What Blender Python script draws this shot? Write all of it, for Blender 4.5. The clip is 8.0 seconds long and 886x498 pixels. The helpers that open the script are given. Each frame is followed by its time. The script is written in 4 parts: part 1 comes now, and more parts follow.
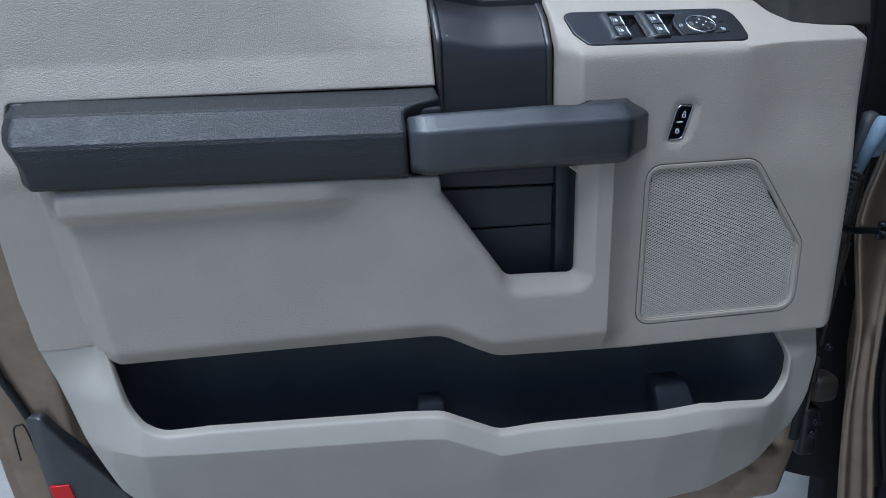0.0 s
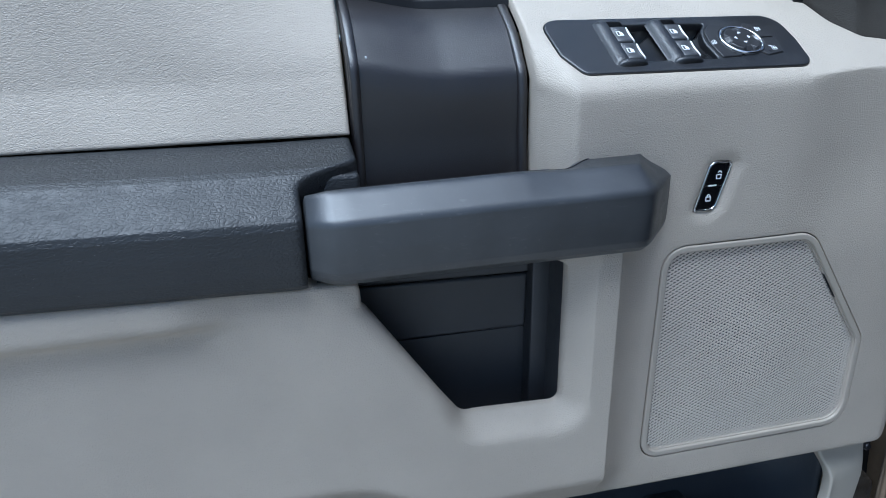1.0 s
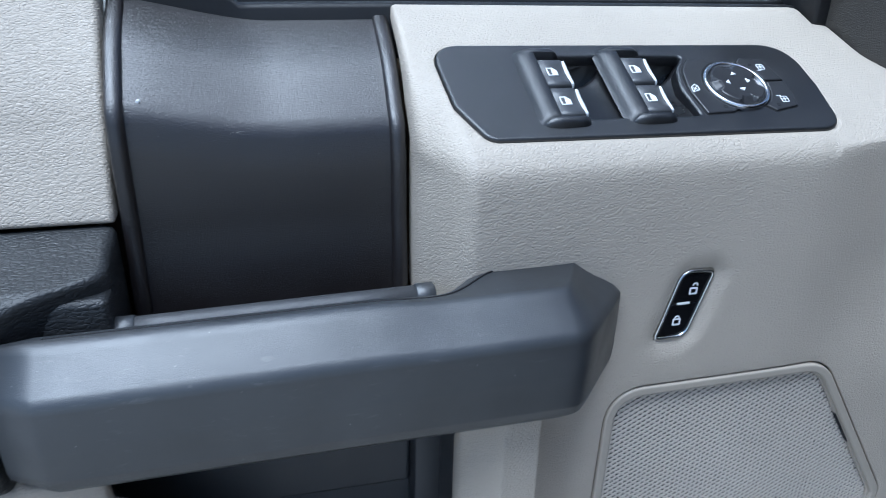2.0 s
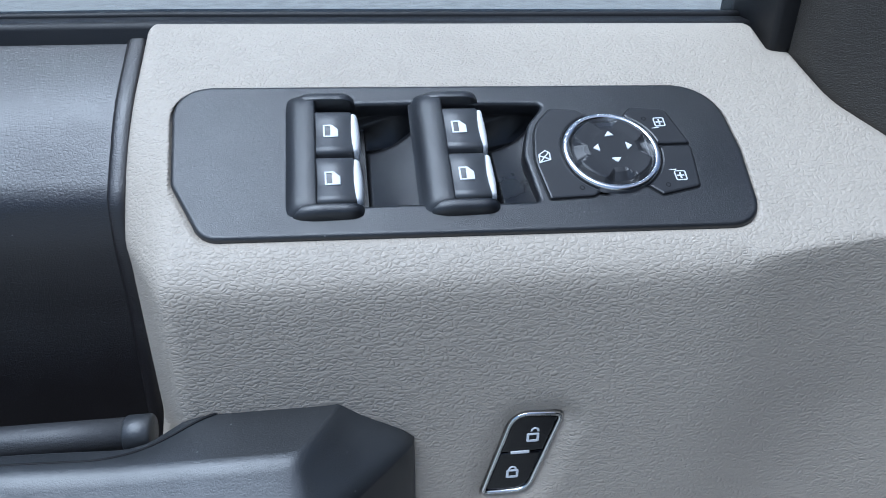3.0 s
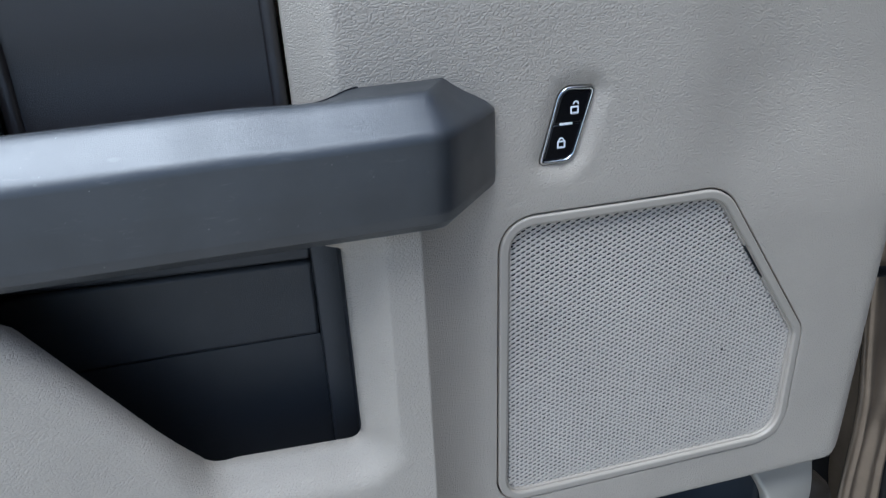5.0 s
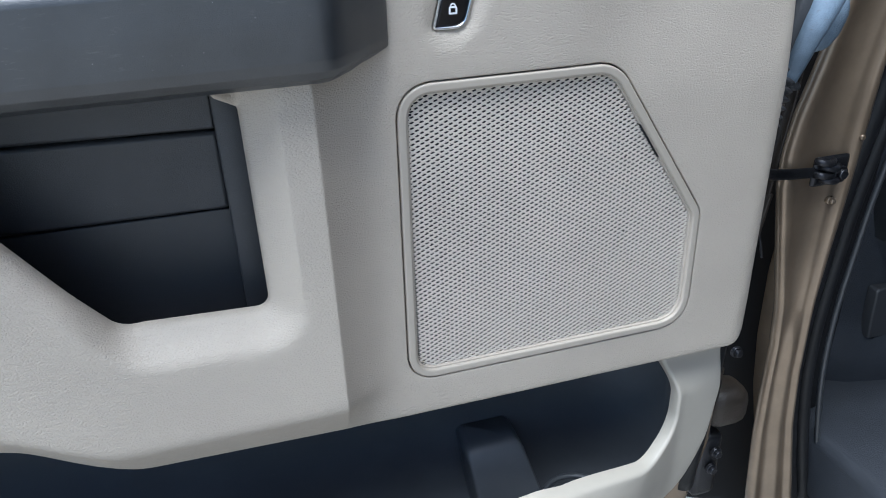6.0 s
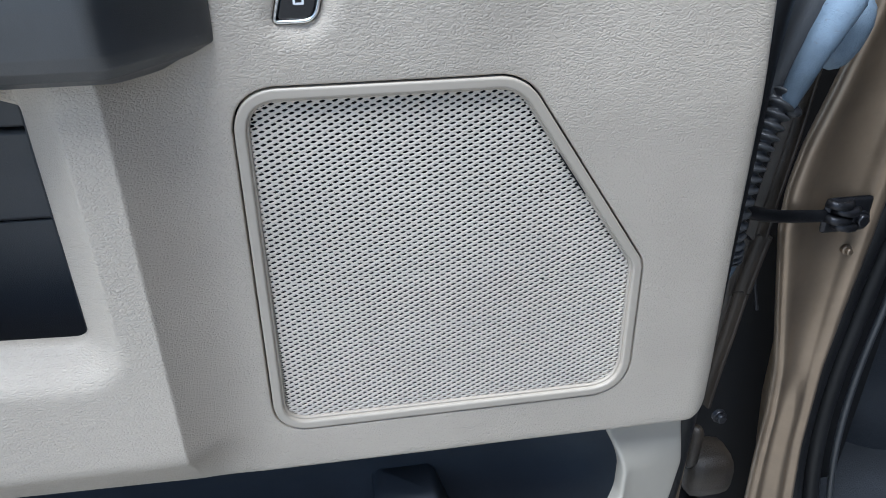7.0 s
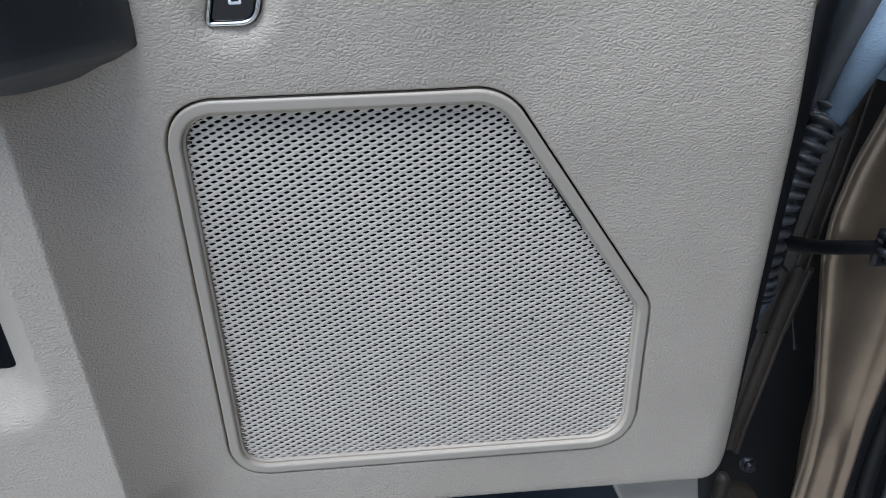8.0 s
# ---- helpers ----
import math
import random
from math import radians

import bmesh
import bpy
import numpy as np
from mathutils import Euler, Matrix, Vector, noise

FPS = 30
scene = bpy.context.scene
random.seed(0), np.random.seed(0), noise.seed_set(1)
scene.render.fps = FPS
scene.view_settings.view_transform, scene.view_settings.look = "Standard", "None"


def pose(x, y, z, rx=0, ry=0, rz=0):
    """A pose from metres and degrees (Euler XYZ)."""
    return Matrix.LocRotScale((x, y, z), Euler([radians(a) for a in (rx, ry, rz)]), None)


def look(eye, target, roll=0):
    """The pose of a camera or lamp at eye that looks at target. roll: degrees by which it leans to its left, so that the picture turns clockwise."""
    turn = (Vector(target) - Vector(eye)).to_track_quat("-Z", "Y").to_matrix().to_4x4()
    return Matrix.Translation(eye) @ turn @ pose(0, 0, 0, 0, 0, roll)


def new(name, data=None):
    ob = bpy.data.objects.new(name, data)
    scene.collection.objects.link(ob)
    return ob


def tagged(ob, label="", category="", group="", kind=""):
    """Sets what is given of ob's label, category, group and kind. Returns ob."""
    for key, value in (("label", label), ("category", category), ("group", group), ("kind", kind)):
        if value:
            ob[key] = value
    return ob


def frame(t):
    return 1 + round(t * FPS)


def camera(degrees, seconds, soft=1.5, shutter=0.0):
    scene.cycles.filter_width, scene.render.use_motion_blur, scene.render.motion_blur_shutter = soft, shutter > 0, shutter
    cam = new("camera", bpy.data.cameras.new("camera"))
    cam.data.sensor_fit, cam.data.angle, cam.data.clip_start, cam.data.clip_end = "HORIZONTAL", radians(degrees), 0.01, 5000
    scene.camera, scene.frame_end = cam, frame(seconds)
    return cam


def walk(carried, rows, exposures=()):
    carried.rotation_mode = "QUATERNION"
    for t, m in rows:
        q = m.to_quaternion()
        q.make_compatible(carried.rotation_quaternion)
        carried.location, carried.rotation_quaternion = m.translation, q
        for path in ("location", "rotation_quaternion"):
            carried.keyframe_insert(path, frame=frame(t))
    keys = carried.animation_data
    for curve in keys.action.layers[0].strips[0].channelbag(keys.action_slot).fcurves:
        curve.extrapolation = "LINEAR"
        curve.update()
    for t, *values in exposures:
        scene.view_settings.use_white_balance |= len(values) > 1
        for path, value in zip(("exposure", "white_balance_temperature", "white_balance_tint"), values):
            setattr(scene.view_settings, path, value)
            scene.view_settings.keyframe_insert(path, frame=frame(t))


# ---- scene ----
cam = camera(62.4, 8.0, soft=0.8, shutter=0.12)
PATH = [
    (0, (-0.569, -0.982, 1.348), (-0.314, 0.879, 0.661), -2.1),
    (0.5, (-0.527, -0.814, 1.351), (-0.191, 1.021, 0.629), -1.7),
    (1, (-0.5, -0.599, 1.367), (-0.072, 1.199, 0.603), -1.0),
    (1.5, (-0.453, -0.458, 1.358), (0.041, 1.308, 0.558), 0.3),
    (2, (-0.347, -0.362, 1.376), (0.125, 1.392, 0.538), 1.4),
    (2.2, (-0.297, -0.326, 1.384), (0.140, 1.412, 0.503), 1.7),
    (3.3, (-0.126, -0.238, 1.397), (0.025, 1.506, 0.431), 0.0),
    (3.5, (-0.118, -0.235, 1.395), (0.018, 1.509, 0.425), -0.2),
    (4, (-0.123, -0.25, 1.387), (0.06, 1.514, 0.464), -0.9),
    (4.5, (-0.190, -0.333, 1.348), (0.118, 1.460, 0.514), -2.0),
    (5, (-0.276, -0.425, 1.288), (0.149, 1.318, 0.404), -2.7),
    (5.2, (-0.310, -0.451, 1.264), (0.203, 1.272, 0.388), -2.6),
    (6.3, (-0.189, -0.491, 1.218), (0.247, 1.207, 0.255), -1.5),
    (6.5, (-0.151, -0.47, 1.214), (0.241, 1.232, 0.24), -1.1),
    (7, (-0.075, -0.416, 1.209), (0.189, 1.309, 0.231), -0.7),
    (7.5, (-0.037, -0.37, 1.203), (0.11, 1.359, 0.209), -0.5),
    (8, (-0.02, -0.356, 1.2), (0.104, 1.374, 0.205), -1.3),
]
walk(cam, [(t, look(eye, target, roll)) for t, eye, target, roll in PATH],
     exposures=[(0.0, -0.28, 5200, 6), (0.5, -0.05, 5150, 4), (2.0, 0.26, 5150, 5), (3.3, -0.24, 5150, 6), (4.0, -0.52, 5150, 6), (4.5, -0.45, 5150, 6), (5.0, 0.33, 5350, 6), (6.5, 0.82, 5600, 6), (7.0, 0.83, 5600, 6), (7.5, 0.66, 5650, 7), (8.0, 0.42, 5600, 7)])

# ---- world, sun, exposure ----
world = bpy.data.worlds.new("world")
scene.world = world
world.use_nodes = True
wn = world.node_tree.nodes
wl = world.node_tree.links
sky = wn.new("ShaderNodeTexSky")
sky.sky_type = "NISHITA"
sky.sun_disc = False
sky.sun_elevation = radians(76)
sky.sun_rotation = radians(193)
sky.air_density, sky.dust_density, sky.ozone_density = 1.0, 2.0, 1.0
wl.new(sky.outputs[0], wn["Background"].inputs[0])
wn["Background"].inputs[1].default_value = 0.10
sun = new("sun", bpy.data.lights.new("sun", "SUN"))
sun.data.energy, sun.data.angle, sun.data.color = 3.6, radians(44), (1.0, 0.995, 0.985)
sun.matrix_world = look((-1.6, -0.80, 6.0), (0, 0, 0.9))
scene.view_settings.exposure = 0.0


# ---- materials ----
def mat(name, color, rough=0.5, metal=0.0, spec=0.5, coat=0.0):
    m = bpy.data.materials.new(name)
    m.use_nodes = True
    b = m.node_tree.nodes["Principled BSDF"]
    b.inputs["Base Color"].default_value = (*color, 1)
    b.inputs["Roughness"].default_value = rough
    b.inputs["Metallic"].default_value = metal
    b.inputs["Specular IOR Level"].default_value = spec
    b.inputs["Coat Weight"].default_value = coat
    return m


def coords(m, scale=(1, 1, 1), turn=(0, 0, 0)):
    n, l = m.node_tree.nodes, m.node_tree.links
    tc, mp = n.new("ShaderNodeTexCoord"), n.new("ShaderNodeMapping")
    mp.inputs["Scale"].default_value = scale
    mp.inputs["Rotation"].default_value = turn
    l.new(tc.outputs["Object"], mp.inputs["Vector"])
    return mp.outputs["Vector"]


def noise_tex(m, vec, scale, detail=3, rough=0.55, distort=0.0):
    n, l = m.node_tree.nodes, m.node_tree.links
    t = n.new("ShaderNodeTexNoise")
    t.inputs["Scale"].default_value = scale
    t.inputs["Detail"].default_value = detail
    t.inputs["Roughness"].default_value = rough
    t.inputs["Distortion"].default_value = distort
    l.new(vec, t.inputs["Vector"])
    return t.outputs["Fac"]


def ramp(m, fac, stops):
    n, l = m.node_tree.nodes, m.node_tree.links
    r = n.new("ShaderNodeValToRGB")
    el = r.color_ramp.elements
    while len(el) < len(stops):
        el.new(0.5)
    r.color_ramp.interpolation = "EASE"
    for e, (p, v) in zip(el, stops):
        e.position = p
        e.color = (*v, 1) if isinstance(v, tuple) else (v, v, v, 1)
    l.new(fac, r.inputs["Fac"])
    return r.outputs["Color"]


def bump(m, height, strength, dist, prior=None):
    n, l = m.node_tree.nodes, m.node_tree.links
    b = n.new("ShaderNodeBump")
    b.inputs["Strength"].default_value = strength
    b.inputs["Distance"].default_value = dist
    l.new(height, b.inputs["Height"])
    if prior:
        l.new(prior, b.inputs["Normal"])
    return b.outputs["Normal"]


def math_node(m, op, a, b):
    n, l = m.node_tree.nodes, m.node_tree.links
    t = n.new("ShaderNodeMath")
    t.operation = op
    for i, v in enumerate((a, b)):
        if isinstance(v, (int, float)):
            t.inputs[i].default_value = v
        else:
            l.new(v, t.inputs[i])
    return t.outputs[0]


def grained(name, color, rough, grain, depth, fine=0.3, vary=0.08, stretch=(1, 1, 1.55), spec=0.4, crease=0.2, dust=0.0, scuff=0.0):
    """Moulded plastic or vinyl with a leather grain: pebbles a few millimetres wide between thin creases, fine tooth, faint soiling, dust specks and scuffs."""
    m = mat(name, color, rough, spec=spec)
    l = m.node_tree.links
    p = m.node_tree.nodes["Principled BSDF"]
    v = coords(m, stretch, (0, radians(9), 0))
    n = m.node_tree.nodes
    warp = n.new("ShaderNodeTexNoise")
    warp.inputs["Scale"].default_value = grain * 1.3
    warp.inputs["Detail"].default_value = 1.5
    l.new(v, warp.inputs["Vector"])
    mix = n.new("ShaderNodeVectorMath")
    mix.operation = "MULTIPLY_ADD"
    l.new(warp.outputs["Color"], mix.inputs[0])
    mix.inputs[1].default_value = (0.75 / grain,) * 3
    l.new(v, mix.inputs[2])
    vo = n.new("ShaderNodeTexVoronoi")
    vo.feature = "DISTANCE_TO_EDGE"
    vo.inputs["Scale"].default_value = grain
    vo.inputs["Randomness"].default_value = 1.0
    l.new(mix.outputs[0], vo.inputs["Vector"])
    cell = ramp(m, vo.outputs["Distance"], [(0.0, 0.0), (crease, 0.55), (crease * 2.4, 1.0)])
    run = ramp(m, noise_tex(m, v, grain * 0.5, 1.5), [(0.32, 0.55), (0.56, 1.0)])
    tooth = noise_tex(m, coords(m), grain * 4.5, 2)
    keep = math_node(m, "SUBTRACT", 1.0, math_node(m, "MULTIPLY", math_node(m, "SUBTRACT", 1.0, cell), run))
    h = math_node(m, "ADD", math_node(m, "MULTIPLY", keep, 1 - fine), math_node(m, "MULTIPLY", tooth, fine))
    patch = noise_tex(m, coords(m), 26, 3)
    hh = math_node(m, "MULTIPLY", h, ramp(m, patch, [(0.3, 0.9), (0.65, 1.0)]))
    l.new(bump(m, hh, 1.0, depth), p.inputs["Normal"])
    soil = noise_tex(m, coords(m), 7, 5, 0.6)
    lo, hi = tuple(c * (1 - vary) for c in color), tuple(min(1, c * (1 + vary)) for c in color)
    tint = ramp(m, soil, [(0.3, lo), (0.7, hi)])

    def over(tint, fac, light):
        x = n.new("ShaderNodeMix")
        x.data_type = "RGBA"
        l.new(fac, x.inputs[0])
        l.new(tint, x.inputs[6])
        x.inputs[7].default_value = (*light, 1)
        return x.outputs[2]
    if dust:
        d = n.new("ShaderNodeTexVoronoi")
        d.inputs["Scale"].default_value = 170
        l.new(coords(m), d.inputs["Vector"])
        rare = ramp(m, noise_tex(m, coords(m), 90, 2), [(0.50, 0.0), (0.62, dust)])
        tint = over(tint, math_node(m, "MULTIPLY", ramp(m, d.outputs["Distance"], [(0.03, 1.0), (0.07, 0.0)]), rare), (0.45, 0.45, 0.45))
    if scuff:
        s = noise_tex(m, coords(m, (0.5, 1, 2.2), (0, radians(-24), 0)), 160, 5, 0.7, 0.6)
        s = math_node(m, "MULTIPLY", ramp(m, s, [(0.58, 0.0), (0.74, scuff)]), ramp(m, noise_tex(m, coords(m), 14, 2), [(0.42, 0.0), (0.65, 1.0)]))
        tint = over(tint, s, (0.20, 0.20, 0.20))
    l.new(tint, p.inputs["Base Color"])
    l.new(ramp(m, noise_tex(m, coords(m), 40, 4), [(0.3, rough - 0.03), (0.7, rough + 0.05)]), p.inputs["Roughness"])
    return m


GREY = grained("grey_vinyl", (0.487, 0.428, 0.354), 0.44, 490, 0.00040, 0.10, 0.05, crease=0.20, stretch=(0.72, 1, 1.12))
GREY_FINE = grained("grey_plastic", (0.470, 0.430, 0.362), 0.46, 900, 0.00008, 0.6, 0.04, scuff=0.15)
GREY_SMOOTH = grained("grey_trim_plastic", (0.445, 0.392, 0.325), 0.36, 1100, 0.00003, 0.6, 0.03)
BLACK_SOFT = grained("black_armrest_vinyl", (0.024, 0.025, 0.026), 0.45, 330, 0.00040, 0.12, 0.12, spec=0.55, crease=0.22, stretch=(0.72, 1, 1.12), dust=0.5)
BLACK_FINE = grained("black_plastic_fine", (0.036, 0.0385, 0.042), 0.36, 700, 0.00012, 0.6, 0.38, spec=0.9, dust=0.6, scuff=0.35)
BLACK_PILLAR = grained("charcoal_plastic", (0.013, 0.0105, 0.0105), 0.36, 480, 0.00020, 0.6, 0.12, spec=1.0, dust=0.3, scuff=0.05)
BLACK_BIN = grained("black_pocket_plastic", (0.070, 0.077, 0.087), 0.48, 800, 0.00010, 0.6, 0.15, spec=0.6, dust=0.3)
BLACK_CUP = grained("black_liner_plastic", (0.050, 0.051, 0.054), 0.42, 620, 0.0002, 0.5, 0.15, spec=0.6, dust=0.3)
BEZEL = grained("black_bezel_plastic", (0.010, 0.0105, 0.012), 0.36, 560, 0.00016, 0.95, 0.1, spec=1.0, dust=0.35)
WELL = grained("smooth_well_plastic", (0.008, 0.008, 0.009), 0.30, 900, 0.00005, 0.9, 0.1, spec=0.7, dust=0.3)
BUTTON = grained("satin_button_black", (0.060, 0.061, 0.064), 0.36, 2500, 0.00002, 0.8, 0.05, spec=0.7)
GLOSS = mat("gloss_black", (0.006, 0.006, 0.007), 0.18)
CHROME = mat("chrome", (0.90, 0.90, 0.90), 0.22, 1.0)
KNOB = grained("knob_black", (0.028, 0.028, 0.030), 0.36, 2500, 0.00002, 0.8, 0.05, spec=0.6)
SILVER = mat("silver_strip", (0.92, 0.92, 0.92), 0.28, 0.0)
WHITE = mat("white_print", (0.85, 0.86, 0.88), 0.5)
# near-black; on the jamb sheet this colour stands in for the gap's shade
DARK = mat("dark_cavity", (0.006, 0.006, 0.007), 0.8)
RUBBER = grained("black_rubber", (0.012, 0.012, 0.013), 0.5, 700, 0.0001, 0.7, 0.2)
FABRIC = grained("sail_cover_grain", (0.048, 0.043, 0.036), 0.6, 520, 0.0006, 0.5, 0.15)
CARPET = grained("dark_kick_plastic", (0.040, 0.044, 0.052), 0.5, 260, 0.0005, 0.3, 0.2)
GRILLE = grained("grey_grille", (0.68, 0.61, 0.525), 0.5, 1500, 0.00002, 0.7, 0.04)
RED = mat("red_reflector", (0.65, 0.01, 0.012), 0.2)
BLUE = grained("pale_blue_connector", (0.22, 0.29, 0.37), 0.6, 300, 0.0004, 0.5, 0.5, scuff=0.9, dust=0.4)
STEEL = grained("dark_steel", (0.05, 0.05, 0.055), 0.35, 500, 0.0002, 0.5, 0.4)
BROWN_METAL = grained("dark_brown_metal", (0.048, 0.037, 0.027), 0.45, 300, 0.0004, 0.5, 0.45, spec=0.5, scuff=0.4)
STEEL.node_tree.nodes["Principled BSDF"].inputs["Metallic"].default_value = 0.8


def paint(name, color):
    m = mat(name, color, 0.32, 0.55, coat=0.6)
    m.node_tree.nodes["Principled BSDF"].inputs["Coat Roughness"].default_value = 0.12
    l = m.node_tree.links
    p = m.node_tree.nodes["Principled BSDF"]
    dust = noise_tex(m, coords(m), 18, 6, 0.65)
    l.new(ramp(m, dust, [(0.3, tuple(c * 0.85 for c in color)), (0.75, tuple(c * 1.12 for c in color))]), p.inputs["Base Color"])
    l.new(ramp(m, noise_tex(m, coords(m), 9, 4), [(0.35, 0.30), (0.75, 0.42)]), p.inputs["Roughness"])
    l.new(bump(m, noise_tex(m, coords(m), 700, 2), 0.08, 0.0001), p.inputs["Normal"])
    return m


PAINT = paint("bronze_metallic_paint", (0.29, 0.218, 0.15))

GLASS = mat("window_glass", (0.9, 0.93, 0.92), 0.02)
GLASS.node_tree.nodes["Principled BSDF"].inputs["Transmission Weight"].default_value = 1.0
GLASS.node_tree.nodes["Principled BSDF"].inputs["IOR"].default_value = 1.45

CONCRETE = mat("pale_concrete", (0.42, 0.40, 0.37), 0.85)
p_ = CONCRETE.node_tree.nodes["Principled BSDF"]
CONCRETE.node_tree.links.new(ramp(CONCRETE, noise_tex(CONCRETE, coords(CONCRETE), 3, 8, 0.65), [(0.3, (0.28, 0.265, 0.24)), (0.7, (0.42, 0.40, 0.365))]), p_.inputs["Base Color"])
CONCRETE.node_tree.links.new(bump(CONCRETE, noise_tex(CONCRETE, coords(CONCRETE), 120, 6), 0.4, 0.004), p_.inputs["Normal"])


# ---- building helpers ----
def ss(a, b, t):
    t = np.clip((t - a) / (b - a), 0, 1)
    return t * t * (3 - 2 * t)


def lin(a, b, t):
    return np.clip((t - a) / (b - a), 0, 1)


def soft_max(s, r):
    return 0.5 * (s + np.sqrt(s * s + r * r))


def part(name, bm, material, parent=None, label="", smooth=True):
    me = bpy.data.meshes.new(name)
    bmesh.ops.recalc_face_normals(bm, faces=bm.faces)
    bm.to_mesh(me)
    bm.free()
    if smooth:
        me.shade_smooth()
    me.materials.append(material)
    ob = new(name, me)
    if parent:
        ob.parent = parent
        ob.matrix_parent_inverse = parent.matrix_world.inverted()
    if label:
        ob["label"] = label
    return ob


def thing(name, at, label, category, group="", kind=""):
    e = new(name)
    e.empty_display_size = 0.05
    e.matrix_world = pose(*at)
    bpy.context.view_layer.update()
    return tagged(e, label, category, group, kind)


def rpoly(corners, seg=7):
    """A closed outline from corners (x, y, radius), with each corner rounded."""
    out, n = [], len(corners)
    for i in range(n):
        p = np.array(corners[i][:2], float)
        r = corners[i][2] if len(corners[i]) > 2 else 0
        a = np.array(corners[i - 1][:2], float) - p
        b = np.array(corners[(i + 1) % n][:2], float) - p
        la, lb = np.linalg.norm(a), np.linalg.norm(b)
        a, b = a / la, b / lb
        if r <= 0:
            out.append(tuple(p))
            continue
        ang = math.acos(max(-1, min(1, float(a @ b))))
        d = min(r / math.tan(ang / 2), 0.49 * la, 0.49 * lb)
        p0, p1 = p + a * d, p + b * d
        for k in range(seg + 1):
            t = k / seg
            out.append(tuple((1 - t) ** 2 * p0 + 2 * t * (1 - t) * (p * 0.82 + (p0 + p1) / 2 * 0.18) + t * t * p1))
    return out


def dense(poly, s):
    out, n = [], len(poly)
    for i in range(n):
        a, b = np.array(poly[i]), np.array(poly[(i + 1) % n])
        k = max(1, int(round(np.linalg.norm(b - a) / s)))
        for j in range(k):
            out.append(a + (b - a) * j / k)
    keep = [out[0]]
    for q in out[1:]:
        if np.linalg.norm(q - keep[-1]) > 0.12 * s:
            keep.append(q)
    return np.array(keep)


def area(poly):
    p = np.asarray(poly)
    q = np.roll(p, -1, 0)
    return 0.5 * float(np.sum(p[:, 0] * q[:, 1] - q[:, 0] * p[:, 1]))


def inset(poly, d):
    """The outline moved inwards by d (outwards where d is negative)."""
    p = np.asarray(poly, float)
    if area(p) < 0:
        p = p[::-1]
    t = np.roll(p, -1, 0) - p
    t /= np.maximum(np.linalg.norm(t, axis=1, keepdims=True), 1e-9)
    nrm = np.stack([-t[:, 1], t[:, 0]], 1)
    m = nrm + np.roll(nrm, 1, 0)
    m /= np.maximum(np.linalg.norm(m, axis=1, keepdims=True), 1e-6)
    c = np.maximum((m * nrm).sum(1, keepdims=True), 0.5)
    return p + m / c * d


def inside(poly, pts):
    p = np.asarray(poly)
    q = np.roll(p, -1, 0)
    x, y = pts[:, 0][:, None], pts[:, 1][:, None]
    cond = (p[:, 1][None] > y) != (q[:, 1][None] > y)
    dy = np.where(np.abs(q[:, 1] - p[:, 1]) < 1e-12, 1e-12, q[:, 1] - p[:, 1])
    xi = (q[:, 0] - p[:, 0])[None] * (y - p[:, 1][None]) / dy[None] + p[:, 0][None]
    return (np.sum(cond & (x < xi), 1) % 2) == 1


def distance(poly, pts):
    p = np.asarray(poly)
    q = np.roll(p, -1, 0)
    best = np.full(len(pts), 9.0)
    for a, b in zip(p, q):
        d = b - a
        t = np.clip(((pts - a) @ d) / max(float(d @ d), 1e-12), 0, 1)
        best = np.minimum(best, np.linalg.norm(pts - (a + t[:, None] * d), axis=1))
    return best


def fill(loops, extra):
    """Triangles of the area within loops[0] and outside the other loops."""
    from mathutils.geometry import delaunay_2d_cdt
    co, edges = [], []
    for lp in loops:
        k = len(co)
        co += [Vector((float(a), float(b))) for a, b in lp]
        edges += [(k + i, k + (i + 1) % len(lp)) for i in range(len(lp))]
    co += [Vector((float(a), float(b))) for a, b in extra]
    v, _, f, *_ = delaunay_2d_cdt(co, edges, [], 0, 1e-7)
    v = np.array([(a.x, a.y) for a in v])
    f = np.array([list(t) for t in f if len(t) == 3])
    mid = v[f].mean(1)
    ok = inside(loops[0], mid)
    for lp in loops[1:]:
        ok &= ~inside(lp, mid)
    return v, f[ok]


